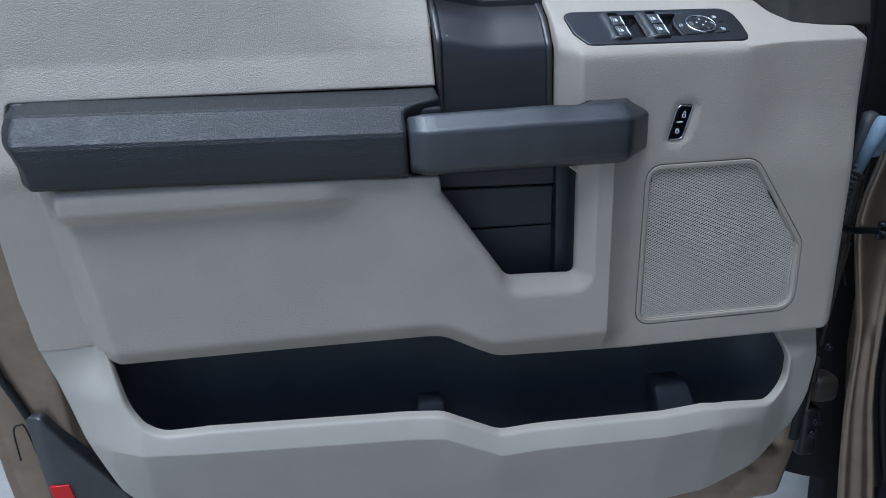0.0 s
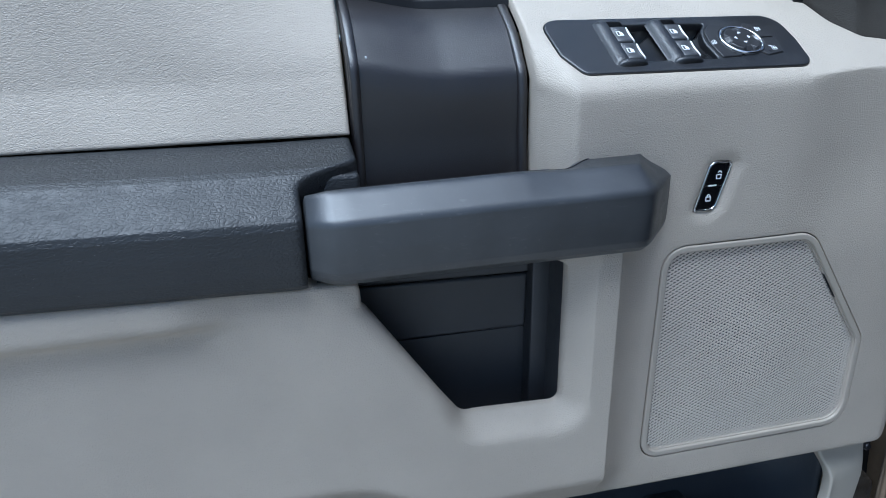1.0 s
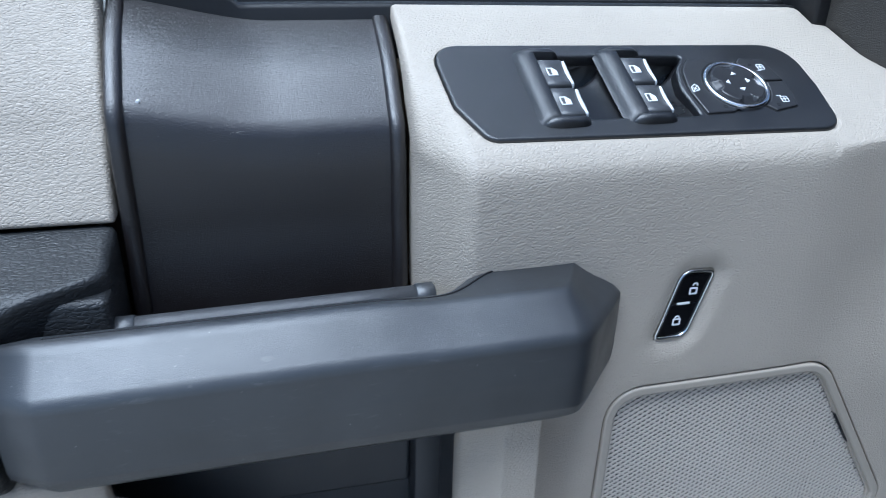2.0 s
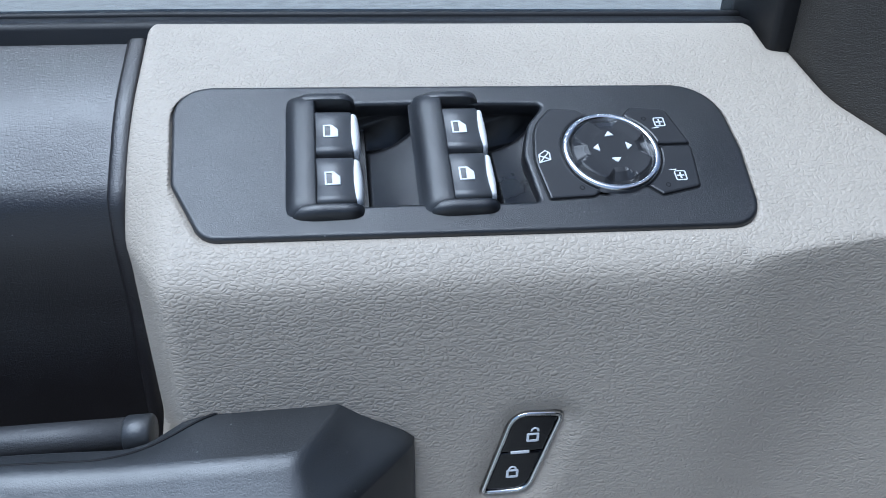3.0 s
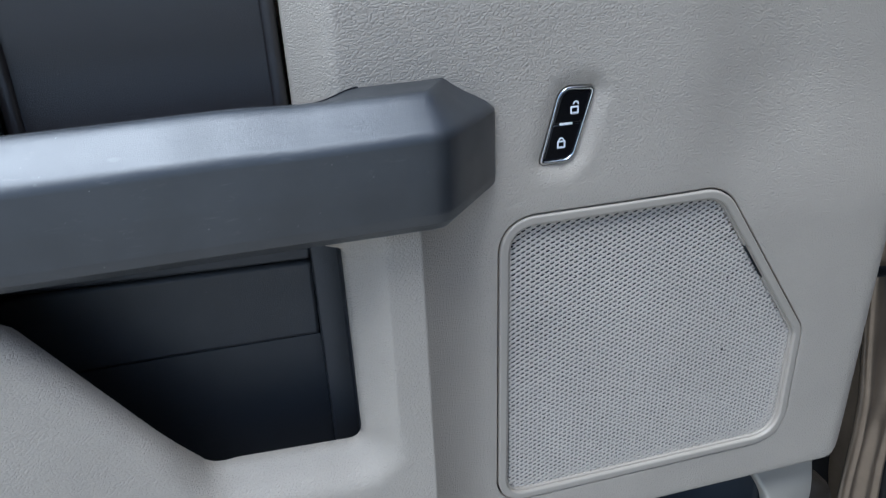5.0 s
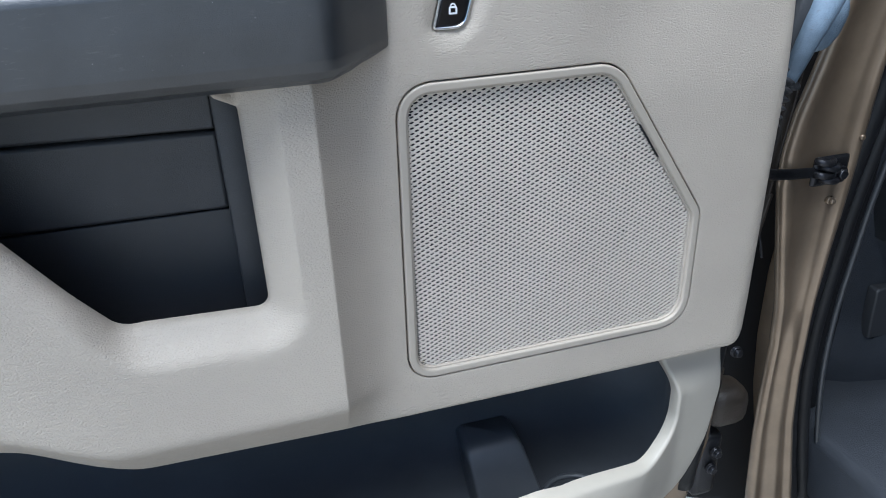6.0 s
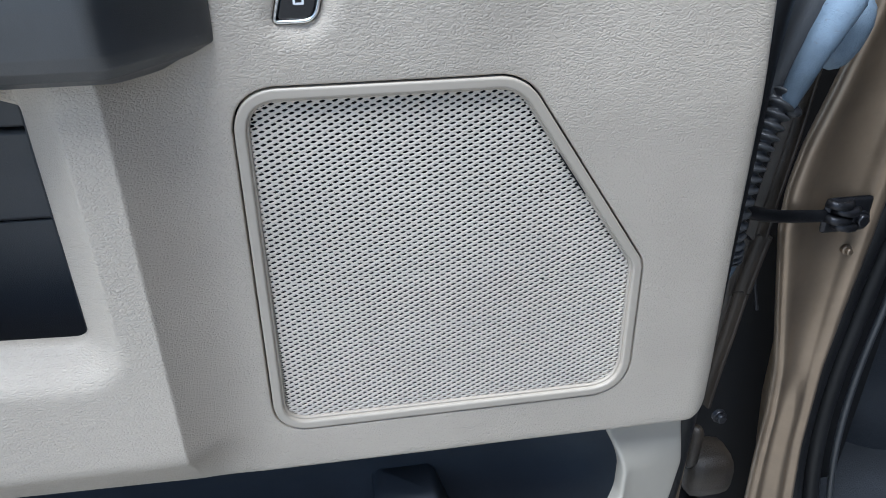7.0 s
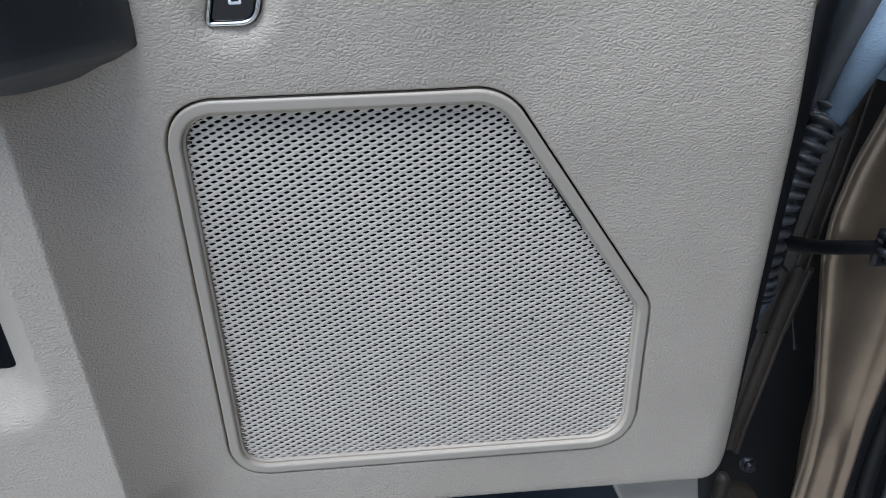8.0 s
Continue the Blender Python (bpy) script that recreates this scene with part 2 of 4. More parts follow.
def sheet(outline, holes, height, step=0.006, roll=0.003, depth=0.01, hole_roll=None, mask=None, creases=()):
    """A moulded skin facing -y: outline and holes in (x, z), the surface at y = height(x, z), edges rolled back and returned by depth."""
    loops = [dense(outline, step * 0.7)] + [dense(h, step * 0.6) for h in holes]
    rolls = [roll] + [hole_roll or roll] * len(holes)
    extra = []
    for k, lp in enumerate(loops):
        for c in (0.3, 0.65, 1.0):
            extra.append(inset(lp, rolls[k] * c if k == 0 else -rolls[k] * c))
    lo, hi = loops[0].min(0), loops[0].max(0)
    gx, gz = np.meshgrid(np.arange(lo[0], hi[0], step), np.arange(lo[1], hi[1], step))
    g = np.stack([gx.ravel(), gz.ravel()], 1)
    def dist_all(q):
        return np.min([distance(lp, q) for lp in loops], 0)
    g = g[inside(loops[0], g)]
    for lp in loops[1:]:
        g = g[~inside(lp, g)]
    g = g[dist_all(g) > roll + step * 0.45]
    for (xa, za), (xb, zb) in creases:
        n = max(2, int(math.hypot(xb - xa, zb - za) / 0.006))
        a, b = np.array((xa, za)), np.array((xb, zb))
        side = np.array((zb - za, xa - xb)) / math.hypot(xb - xa, zb - za)
        line = np.array([a + (b - a) * k / n for k in range(n + 1)])
        t = ((g - a) @ (b - a)) / float((b - a) @ (b - a))
        g = g[(np.abs((g - a) @ side) > 0.0028) | (t < -0.01) | (t > 1.01)]
        for off in (-0.0012, 0.0, 0.0012):
            q = line + side * off
            q = q[inside(loops[0], q)]
            for lp in loops[1:]:
                q = q[~inside(lp, q)]
            g = np.concatenate([g, q[dist_all(q) > roll + 0.0015]])
    rings = [e[dist_all(e) > rolls[i // 3] * (0.3, 0.65, 1.0)[i % 3] * 0.9] for i, e in enumerate(extra)]
    v, f = fill(loops, np.concatenate([*rings, g]))
    y = height(v[:, 0], v[:, 1])
    for lp, r in zip(loops, rolls):
        t = np.clip(1 - distance(lp, v) / r, 0, 1)
        y = y + r * (1 - np.sqrt(np.maximum(0, 1 - t * t))) * (mask(v[:, 0], v[:, 1]) if mask else 1.0)
    bm = bmesh.new()
    bv = [bm.verts.new((a, b, c)) for a, b, c in zip(v[:, 0], y, v[:, 1])]
    for t3 in f:
        try:
            bm.faces.new([bv[i] for i in t3])
        except ValueError:
            pass
    edge = [e for e in bm.edges if len(e.link_faces) == 1]
    flush = [e for e in edge if mask and float(mask(*np.array([(e.verts[0].co + e.verts[1].co) / 2]).T[[0, 2]])[0]) < 0.5]
    ret = bmesh.ops.extrude_edge_only(bm, edges=edge)
    for q in ret["geom"]:
        if isinstance(q, bmesh.types.BMVert):
            q.co.y += depth(q.co.x, q.co.z) if callable(depth) else depth
    bmesh.ops.delete(bm, geom=[q for q in bm.verts if not q.link_faces], context="VERTS")
    if flush:
        bmesh.ops.split_edges(bm, edges=flush)
    return bm


FRONT = Matrix(((1, 0, 0, 0), (0, 0, -1, 0), (0, 1, 0, 0), (0, 0, 0, 1)))


def tidy(lp):
    """The loop without points that lie almost on top of one another."""
    gap = min(0.00025, 0.012 * float(np.ptp(lp, axis=0).max()))
    keep = [lp[0]]
    for q in lp[1:]:
        if np.linalg.norm(q - keep[-1]) > gap:
            keep.append(q)
    if np.linalg.norm(keep[0] - keep[-1]) <= gap:
        keep.pop()
    return np.array(keep)


def plate(outline, holes, h0, h1, m, bevel=0.0008, bm=None, top=None):
    """A flat piece in the plane of m: from height h0 to h1, with its upper edges bevelled. top(u, v) may shape its upper face."""
    bm = bm or bmesh.new()
    loops = [tidy(np.asarray(h, float)) for h in [outline, *holes]]
    if area(loops[0]) < 0:
        loops[0] = loops[0][::-1]
    for k in range(1, len(loops)):
        if area(loops[k]) < 0:
            loops[k] = loops[k][::-1]
    lift = top or (lambda u, v: 0.0)
    def ring(lp, h, shaped):
        return [bm.verts.new(m @ Vector((a, b, h + (lift(a, b) if shaped else 0)))) for a, b in lp]
    tops = []
    for k, lp in enumerate(loops):
        s = 1 if k == 0 else -1
        r0, r1 = ring(lp, h0, False), ring(lp, h1 - bevel, True)
        mid = ring(inset(lp, s * bevel * 0.3), h1 - bevel * 0.3, True)
        up = inset(lp, s * bevel)
        r2 = ring(up, h1, True)
        chain = [(r0, r1), (r1, mid), (mid, r2)]
        if np.ptp(np.asarray(lp), axis=0).max() > 0.02 and bevel > 0.0003:
            up = inset(up, s * 0.0005)
            r3 = ring(up, h1, True)
            chain.append((r2, r3))
            r2 = r3
        tops.append((up, r2))
        for a, b in chain:
            for i in range(len(a)):
                j = (i + 1) % len(a)
                bm.faces.new((a[i], a[j], b[j], b[i]))
    grid = []
    if top:
        lo, hi = loops[0].min(0), loops[0].max(0)
        g = np.array([(a, b) for a in np.arange(lo[0], hi[0], 0.005) for b in np.arange(lo[1], hi[1], 0.005)])
        near = np.min([distance(t[0], g) for t in tops], 0)
        grid = g[inside(loops[0], g) & (near > 0.002)]
        for lp in loops[1:]:
            grid = grid[~inside(lp, grid)]
    v, f = fill([t[0] for t in tops], grid)
    pool = {}
    for up, r2 in tops:
        for q, bv in zip(up, r2):
            if bevel <= 0.0003:
                pool[(round(float(q[0]), 6), round(float(q[1]), 6))] = bv
    def vert(q):
        key = (round(float(q[0]), 6), round(float(q[1]), 6))
        if key not in pool:
            pool[key] = bm.verts.new(m @ Vector((q[0], q[1], h1 + lift(q[0], q[1]))))
        return pool[key]
    for t3 in f:
        try:
            bm.faces.new([vert(v[i]) for i in t3])
        except ValueError:
            pass
    return bm


def grid_skin(rows, bm=None, close=False):
    """A skin over rows of points, each row as long as the next."""
    bm = bm or bmesh.new()
    vs = [[bm.verts.new(p) for p in r] for r in rows]
    n = len(vs[0])
    for a, b in zip(vs, vs[1:]):
        for i in range(n if close else n - 1):
            j = (i + 1) % n
            bm.faces.new((a[i], a[j], b[j], b[i]))
    return bm, vs


def tube(points, radius, sides=10, bm=None, squash=1.0):
    """A round bar through the points; radius is a number or one per point."""
    bm = bm or bmesh.new()
    pts = [Vector(p) for p in points]
    rows = []
    for i, p in enumerate(pts):
        t = (pts[min(i + 1, len(pts) - 1)] - pts[max(i - 1, 0)]).normalized()
        a = t.cross(Vector((0, 1, 0.05))).normalized()
        b = t.cross(a)
        r = radius[i] if isinstance(radius, (list, tuple)) else radius
        rows.append([p + (a * math.cos(w) + b * math.sin(w) * squash) * r for w in [2 * math.pi * k / sides for k in range(sides)]])
    bm, vs = grid_skin(rows, bm, True)
    bm.faces.new(vs[0])
    bm.faces.new(vs[-1])
    return bm


def block(x0, x1, y0, y1, z0, z1, r=0.004, bm=None):
    """A box with bevelled edges."""
    b2 = bmesh.new()
    bmesh.ops.create_cube(b2, size=1)
    for v in b2.verts:
        v.co = Vector(((x0 + x1) / 2 + v.co.x * (x1 - x0), (y0 + y1) / 2 + v.co.y * (y1 - y0), (z0 + z1) / 2 + v.co.z * (z1 - z0)))
    if r:
        bmesh.ops.bevel(b2, geom=list(b2.edges), offset=r, segments=2, affect="EDGES", profile=0.6)
    if bm is None:
        return b2
    me = bpy.data.meshes.new("t")
    b2.to_mesh(me)
    b2.free()
    bm.from_mesh(me)
    bpy.data.meshes.remove(me)
    return bm


def glide(points, n):
    """n points on a smooth line through the points."""
    p = [Vector(q) for q in points]
    out = []
    for k in range(n):
        t = k / (n - 1) * (len(p) - 1)
        i = min(int(t), len(p) - 2)
        f = t - i
        a, b, c, d = p[max(i - 1, 0)], p[i], p[i + 1], p[min(i + 2, len(p) - 1)]
        out.append(0.5 * ((2 * b) + (c - a) * f + (2 * a - 5 * b + 4 * c - d) * f * f + (3 * b - a - 3 * c + d) * f ** 3))
    return out


# ---- ground and cab ----
def ground_sheet():
    bm = bmesh.new()
    bmesh.ops.create_grid(bm, x_segments=40, y_segments=40, size=400)
    return bm


tagged(part("ground", ground_sheet(), CONCRETE), "pale worn concrete ground outside the truck", "ground", kind="structure")

# ---- the open door ----
door = thing("truck_door", (-0.42, 0.08, 0.42), "open bronze pickup truck door with grey and black trim panel", "truck door")

SPEAKER = rpoly([(-0.1340, 1.0885, 0.026), (0.0410, 1.0880, 0.030), (0.1320, 0.9495, 0.022), (0.1335, 0.8310, 0.030), (-0.1375, 0.8305, 0.024)], 9)
SPEAKER = [tuple(q) for q in inset(SPEAKER, 0.0018)]
LOCK = rpoly([(-0.0905, 1.1725, 0.0095), (-0.0655, 1.1705, 0.004), (-0.0800, 1.1215, 0.009), (-0.1042, 1.1215, 0.003)], 6)

# the switch plate's plane: along u, up the slope v, outwards n
B_O, B_U = Vector((-0.1008, 0.0532, 1.2759)), Vector((0.99985, 0.01687, 0.0028)).normalized() * 1.007
B_N = Vector((0.0056, -0.47742, 0.87866)).normalized()
B_V = B_N.cross(B_U)
BEZ = Matrix(((B_U.x, B_V.x, B_N.x, B_O.x), (B_U.y, B_V.y, B_N.y, B_O.y), (B_U.z, B_V.z, B_N.z, B_O.z), (0, 0, 0, 1)))
BEZEL_LINE = rpoly([(-0.1350, 0.0480, 0.016), (-0.1315, -0.0080, 0.010), (-0.1175, -0.0372, 0.010), (0.1175, -0.0446, 0.014), (0.1212, -0.0030), (0.1190, 0.0390, 0.034)], 8)


def on_plate(u, v, h=0.0):
    return BEZ @ Vector((u, v, h))


CUP_LINE = rpoly([(-0.4375, 1.080, 0.006), (-0.3435, 0.9385, 0.018), (-0.2400, 0.9340, 0.009), (-0.2400, 1.12), (-0.4375, 1.12)], 6)


def panel_depth(x, z):
    """How far back the grey trim lies, at each place of it."""
    # the face that carries the speaker and the switches, with its sloping top
    slope = 0.0528 + (z - 1.2766 + 0.0064 * (x + 0.10)) / 0.5433
    # towards the front edge the face falls back and meets the slope in a crisp crease
    back = 0.0090 * ss(-0.020, 0.090, x) * ss(1.045, 1.17, z)
    crisp = ss(-0.030, 0.040, x)
    right = (soft_max(slope - 0.001, 0.009) - 0.0005) * (1 - crisp) + (back + soft_max(slope - back, 0.0014)) * crisp
    right = right + 0.054 * (1 - lin(-0.262, -0.234, x)) * ss(1.10, 1.15, z) * (1 - ss(1.235, 1.300, z))
    right = right + 0.018 * lin(0.187, 0.216, x) ** 2
    # the lower pad, which stands proud
    lip = ss(1.069, 1.081, z) * (1 - ss(-0.60, -0.535, x))
    pad = -0.021 - 0.016 * lip
    side = (x + 0.545) * 0.894 + (z - 1.075) * 0.447
    pad = pad - 0.009 * ss(-0.035, 0.03, side)
    low = 0.879 - 0.036 * ss(-0.445, -0.355, x)
    pad = pad + 0.6 * np.maximum(0, low - z) * ss(-0.2, 0.6, (low - z) / 0.03)
    # chamfer round the cup's right and lower sides
    pts = np.stack([np.ravel(x), np.ravel(z)], 1)
    dcup = distance(CUP_LINE, pts).reshape(np.shape(x))
    flat = ss(-0.375, -0.325, x)
    rim = 1 - lin(0.0, 0.014 + 0.010 * flat, dcup)
    pad = pad + (0.009 * rim ** 2 * (1 - flat) + 0.020 * rim * flat) * (1 - ss(1.07, 1.085, z) * (1 - flat))
    # bevel down to the speaker's face
    low_w = 1 - ss(1.10, 1.16, z)
    k = 1 - (1 - lin(-0.193, -0.138, x)) ** 2
    lower = pad * (1 - k) + right * k
    # bevel at the rear end of the pad
    edge = -0.955 + 0.028 * lin(1.10, 0.88, z)
    kl = lin(edge - 0.016, edge + 0.026, x)
    lower = 0.028 * (1 - kl) + lower * kl
    # the upper pad
    up = 0.056 + 0.42 * np.minimum(z - 1.21, 0.05) + 0.22 * np.maximum(0, z - 1.26)
    up = up + 0.035 * ss(-0.62, -0.43, x + 0.5 * (z - 1.3)) * ss(1.25, 1.36, z)
    upper = np.where(x < -0.345, up, right)
    return lower * low_w + upper * (1 - low_w)


def lock_dip(x, z):
    d = distance(LOCK, np.stack([x, z], 1))
    shade = ss(-0.02, 0.02, (x + 0.08) * 0.9 - (z - 1.150) * 0.5)
    return 0.0045 * (1 - lin(0.0015, 0.0075, d)) * (0.45 + 0.55 * shade)


def body_height(x, z):
    near = (np.abs(x + 0.08) < 0.05) & (np.abs(z - 1.15) < 0.05)
    y = panel_depth(x, z)
    if near.any():
        y[near] += lock_dip(x[near], z[near])
    return y


BODY = rpoly([
    (-1.018, 0.8705), (-1.030, 0.95), (-1.036, 1.06), (-1.034, 1.20), (-1.03, 1.40), (-0.4285, 1.40),
    (-0.4285, 1.2095, 0.002), (-0.656, 1.2120), (-0.997, 1.2155, 0.006), (-1.000, 1.199, 0.01), (-0.985, 1.134, 0.01), (-0.960, 1.1190, 0.01),
    (-0.785, 1.1155), (-0.573, 1.1075), (-0.488, 1.1025, 0.012), (-0.439, 1.102, 0.006), (-0.4375, 1.080, 0.006), (-0.3435, 0.9385, 0.018), (-0.2400, 0.9340, 0.009),
    (-0.2400, 1.087, 0.003), (-0.255, 1.098, 0.006), (-0.2555, 1.15), (-0.2555, 1.27, 0.01), (-0.2530, 1.3195, 0.003), (0.0560, 1.3155, 0.002), (0.059, 1.3065), (0.070, 1.3050),
    (0.0790, 1.2890, 0.02), (0.1030, 1.2745, 0.02), (0.145, 1.2690, 0.02), (0.1925, 1.2660, 0.004), (0.1985, 1.247, 0.01), (0.1995, 1.10), (0.2015, 0.95), (0.2055, 0.84), (0.2055, 0.7915, 0.018),
    (-0.15, 0.7935), (-0.355, 0.8060, 0.05), (-0.440, 0.8480, 0.05), (-0.66, 0.8505), (-0.917, 0.8530, 0.025), (-0.945, 0.8690, 0.012), (-0.96, 0.8703)], 6)


def flange(x, z):
    """Where trim and pocket run into one another at the rear edge, their edges are not rolled."""
    return 1 - 1.0 * (1 - ss(-0.965, -0.94, x)) * (1 - ss(0.03, 0.05, np.abs(z - 0.87)))


def body_return(x, z):
    return 0.003 if -0.45 < x < -0.235 and 0.92 < z < 1.11 else 0.018


bezel_hole = [(p.x, p.z) for p in [on_plate(*q) for q in inset(BEZEL_LINE, -0.0009)]]
part("trim_panel", sheet(BODY, [inset(SPEAKER, -0.0012), inset(LOCK, -0.0006), bezel_hole], body_height, 0.0055, 0.004, body_return, 0.0012, flange, [((-0.193, 0.80), (-0.193, 1.10)), ((-0.2160, 0.95), (-0.2160, 1.085)), ((0.010, 1.2478), (0.050, 1.2502)), ((0.050, 1.2502), (0.100, 1.2515)), ((0.100, 1.2515), (0.185, 1.2510))]), GREY, door, "light grey grained vinyl door trim panel")

# ---- lower pocket ----
POCKET = rpoly([
    (-1.018, 0.8712), (-1.007, 0.83, 0.05), (-0.976, 0.735, 0.1), (-0.932, 0.655, 0.1), (-0.870, 0.592, 0.1), (-0.785, 0.537, 0.1), (-0.60, 0.507, 0.1), (-0.24, 0.497), (0.015, 0.503, 0.1), (0.107, 0.536, 0.08),
    (0.171, 0.594, 0.06), (0.197, 0.660, 0.05), (0.205, 0.722, 0.03), (0.196, 0.7910, 0.004), (0.135, 0.806), (-0.20, 0.818), (-0.40, 0.862), (-0.66, 0.885), (-0.90, 0.89), (-0.945, 0.8712)], 7)
MOUTH = rpoly([
    (-0.932, 0.890), (-0.896, 0.790, 0.06), (-0.864, 0.7560, 0.05), (-0.79, 0.7585, 0.03), (-0.449, 0.7430, 0.04), (-0.366, 0.7010, 0.04), (-0.024, 0.6935, 0.05), (0.106, 0.668, 0.03), (0.144, 0.690, 0.035), (0.1435, 0.742, 0.05),
    (0.122, 0.787), (0.095, 0.798), (-0.20, 0.810), (-0.41, 0.854), (-0.66, 0.876)], 7)


def pocket_rim(x):
    z = np.interp(x, [-0.92, -0.80, -0.449, -0.366, -0.024, 0.144], [0.768, 0.764, 0.7455, 0.705, 0.697, 0.666])
    return z


def pocket_height(x, z):
    front = np.interp(x, [-1.018, -0.975, -0.930, -0.88, -0.80, -0.60, -0.10, 0.0, 0.095, 0.152, 0.205], [0.030, 0.004, -0.036, -0.060, -0.066, -0.067, -0.067, -0.054, -0.020, 0.010, 0.022])
    zc = pocket_rim(x) - 0.034
    y = front + 0.45 * np.maximum(0, z - zc) * lin(-1.02, -0.86, x) * (1 - ss(0.0, 0.12, x))
    y = y + 0.30 * soft_max(zc - z, 0.015) * lin(-1.06, -0.85, x) * (1 - 0.5 * ss(0.0, 0.2, x))
    hide = ss(0.73, 0.775, z) * ss(-0.30, -0.20, x)
    y = y * (1 - hide) + np.maximum(y, 0.024) * hide
    y = y - 0.006 * ss(-0.06, 0.02, 0.05 - np.abs(x + 0.40)) * ss(0.56, 0.64, z)
    w = ss(0.80, 0.866, z) * (1 - ss(-0.925, -0.885, x))
    y = y * (1 - w) + (panel_depth(x, np.maximum(z, 0.872)) + 0.0006) * w
    return y


part("map_pocket", sheet(POCKET, [MOUTH], pocket_height, 0.007, 0.0025, 0.012, 0.0045, flange, [((xa, float(pocket_rim(xa)) - 0.034), (xb, float(pocket_rim(xb)) - 0.034)) for xa, xb in ((-0.925, -0.80), (-0.80, -0.449), (-0.449, -0.366), (-0.366, -0.024))]), GREY_FINE, door, "smooth light grey lower storage pocket front")


def pocket_liner():
    """The black trough behind the pocket's front: back wall, floor and rounded front end."""
    xs = list(np.linspace(-0.965, 0.075, 60))
    arc = [(0.075 + 0.082 * math.sin(a), 0.1 - 0.1 * (1 - math.cos(a)) * 0.75) for a in np.linspace(0.15, math.pi / 2, 10)]
    rows = []
    path = [(x, 0.10 - 0.06 * ss(-0.90, -0.985, np.array(x))) for x in xs] + arc + [(0.160, -0.0)]
    for x, yb in path:
        yf = float(np.interp(x, [-0.98, -0.80, -0.1, 0.17], [0.0, -0.045, -0.045, 0.0]))
        zf = float(np.interp(x, [-0.98, -0.9, -0.7, -0.1, 0.17], [0.70, 0.64, 0.58, 0.55, 0.56]))
        yf = float(max(pocket_height(np.array([x]), np.array([zf]))[0], pocket_height(np.array([x]), np.array([zf + 0.07]))[0])) + 0.014
        yb = max(float(yb), yf + 0.004)
        rows.append([(x, yb, 0.93), (x, yb, 0.80), (x, yb - 0.002, 0.70), (x, yb - 0.006, zf + 0.05), (x, yb - 0.02 * (yb - yf) / 0.14, zf + 0.012), (x, (yb + yf) / 2, zf), (x, yf + 0.01, zf + 0.01), (x, yf + 0.004, zf + 0.06)])
    bm, vs = grid_skin(rows)
    return bm


part("pocket_liner", pocket_liner(), BLACK_BIN, door, "black plastic pocket interior")


def divider(x0, x1, y0, y1, z0, z1, lean):
    bm = bmesh.new()
    rows = []
    for t in np.linspace(0, 1, 7):
        z = z0 + (z1 - z0) * t
        w = 1 - 0.28 * t
        cx = (x0 + x1) / 2 - lean * t
        rr = rpoly([(cx - (x1 - x0) / 2 * w, y0 + (y1 - y0) * 0.45 * t, 0.004), (cx + (x1 - x0) / 2 * w, y0 + (y1 - y0) * 0.45 * t, 0.004), (cx + (x1 - x0) / 2 * w, y1, 0.004), (cx - (x1 - x0) / 2 * w, y1, 0.004)], 4)
        rows.append([(a, b, z) for a, b in rr])
    bm, vs = grid_skin(rows, bm, True)
    top = [bm.verts.new(Vector(v.co) + Vector((0, 0.004, 0.005))) for v in vs[-1]]
    c = sum((v.co for v in top), Vector()) / len(top)
    for v in top:
        v.co = c + (v.co - c) * 0.8
    for i in range(len(top)):
        j = (i + 1) % len(top)
        bm.faces.new((vs[-1][i], vs[-1][j], top[j], top[i]))
    bm.faces.new(top)
    return bm


part("bottle_divider", divider(-0.052, 0.032, 0.015, 0.099, 0.545, 0.677, 0.028), BLACK_BIN, door)
part("bottle_ring", tube([(0.046 + 0.036 * math.cos(a), 0.028 + 0.034 * math.sin(a), 0.604) for a in np.linspace(0.25, 2 * math.pi - 0.25, 40)], 0.0035, 8), BLACK_BIN, door)
part("pocket_rib", divider(-0.485, -0.425, 0.04, 0.099, 0.56, 0.688, 0.0), BLACK_BIN, door)

# ---- black panel behind the pull handle ----
PILLAR = rpoly([(-0.4265, 1.09), (-0.4265, 1.40, 0.01), (-0.413, 1.40), (-0.398, 1.360, 0.03), (-0.350, 1.3195, 0.04), (-0.2545, 1.3175, 0.004), (-0.2570, 1.265, 0.02), (-0.2570, 1.09)], 7)


def pillar_height(x, z):
    zz = z - 0.016 * ss(-0.33, -0.44, x)
    y = 0.0640 + soft_max((zz - 1.238) * 0.20, 0.0004) + soft_max((zz - 1.2575) * 0.75, 0.0007) + soft_max((zz - 1.2915) * 0.95, 0.0060)
    return y - 0.0016 - 0.10 * np.maximum(0, 1.2 - z)


def strip_right(z):
    return np.interp(z, [1.09, 1.265, 1.318], [-0.2570, -0.2570, -0.2550])


pillar = part("pull_panel", sheet(PILLAR, [], pillar_height, 0.006, 0.0025, 0.02), BLACK_PILLAR, door, "charcoal black plastic panel behind the pull handle")


def edge_strip(side):
    """The raised border that frames the pull panel."""
    rows = []
    for z in np.linspace(1.09, 1.3165 if side > 0 else 1.395, 48):
        xe = float(strip_right(z)) - 0.0005 if side > 0 else -0.4260
        w = 0.0095
        prof = [(0, 0.012), (0.0006, -0.003), (0.002, -0.005), (w * 0.8, -0.005), (w, -0.003), (w + 0.0008, 0.004)]
        row = []
        for a, b in prof:
            x = xe - side * a
            y = float(pillar_height(np.array([x]), np.array([z]))[0])
            row.append((x, y + b, z))
        rows.append(row)
    return grid_skin(rows)[0]


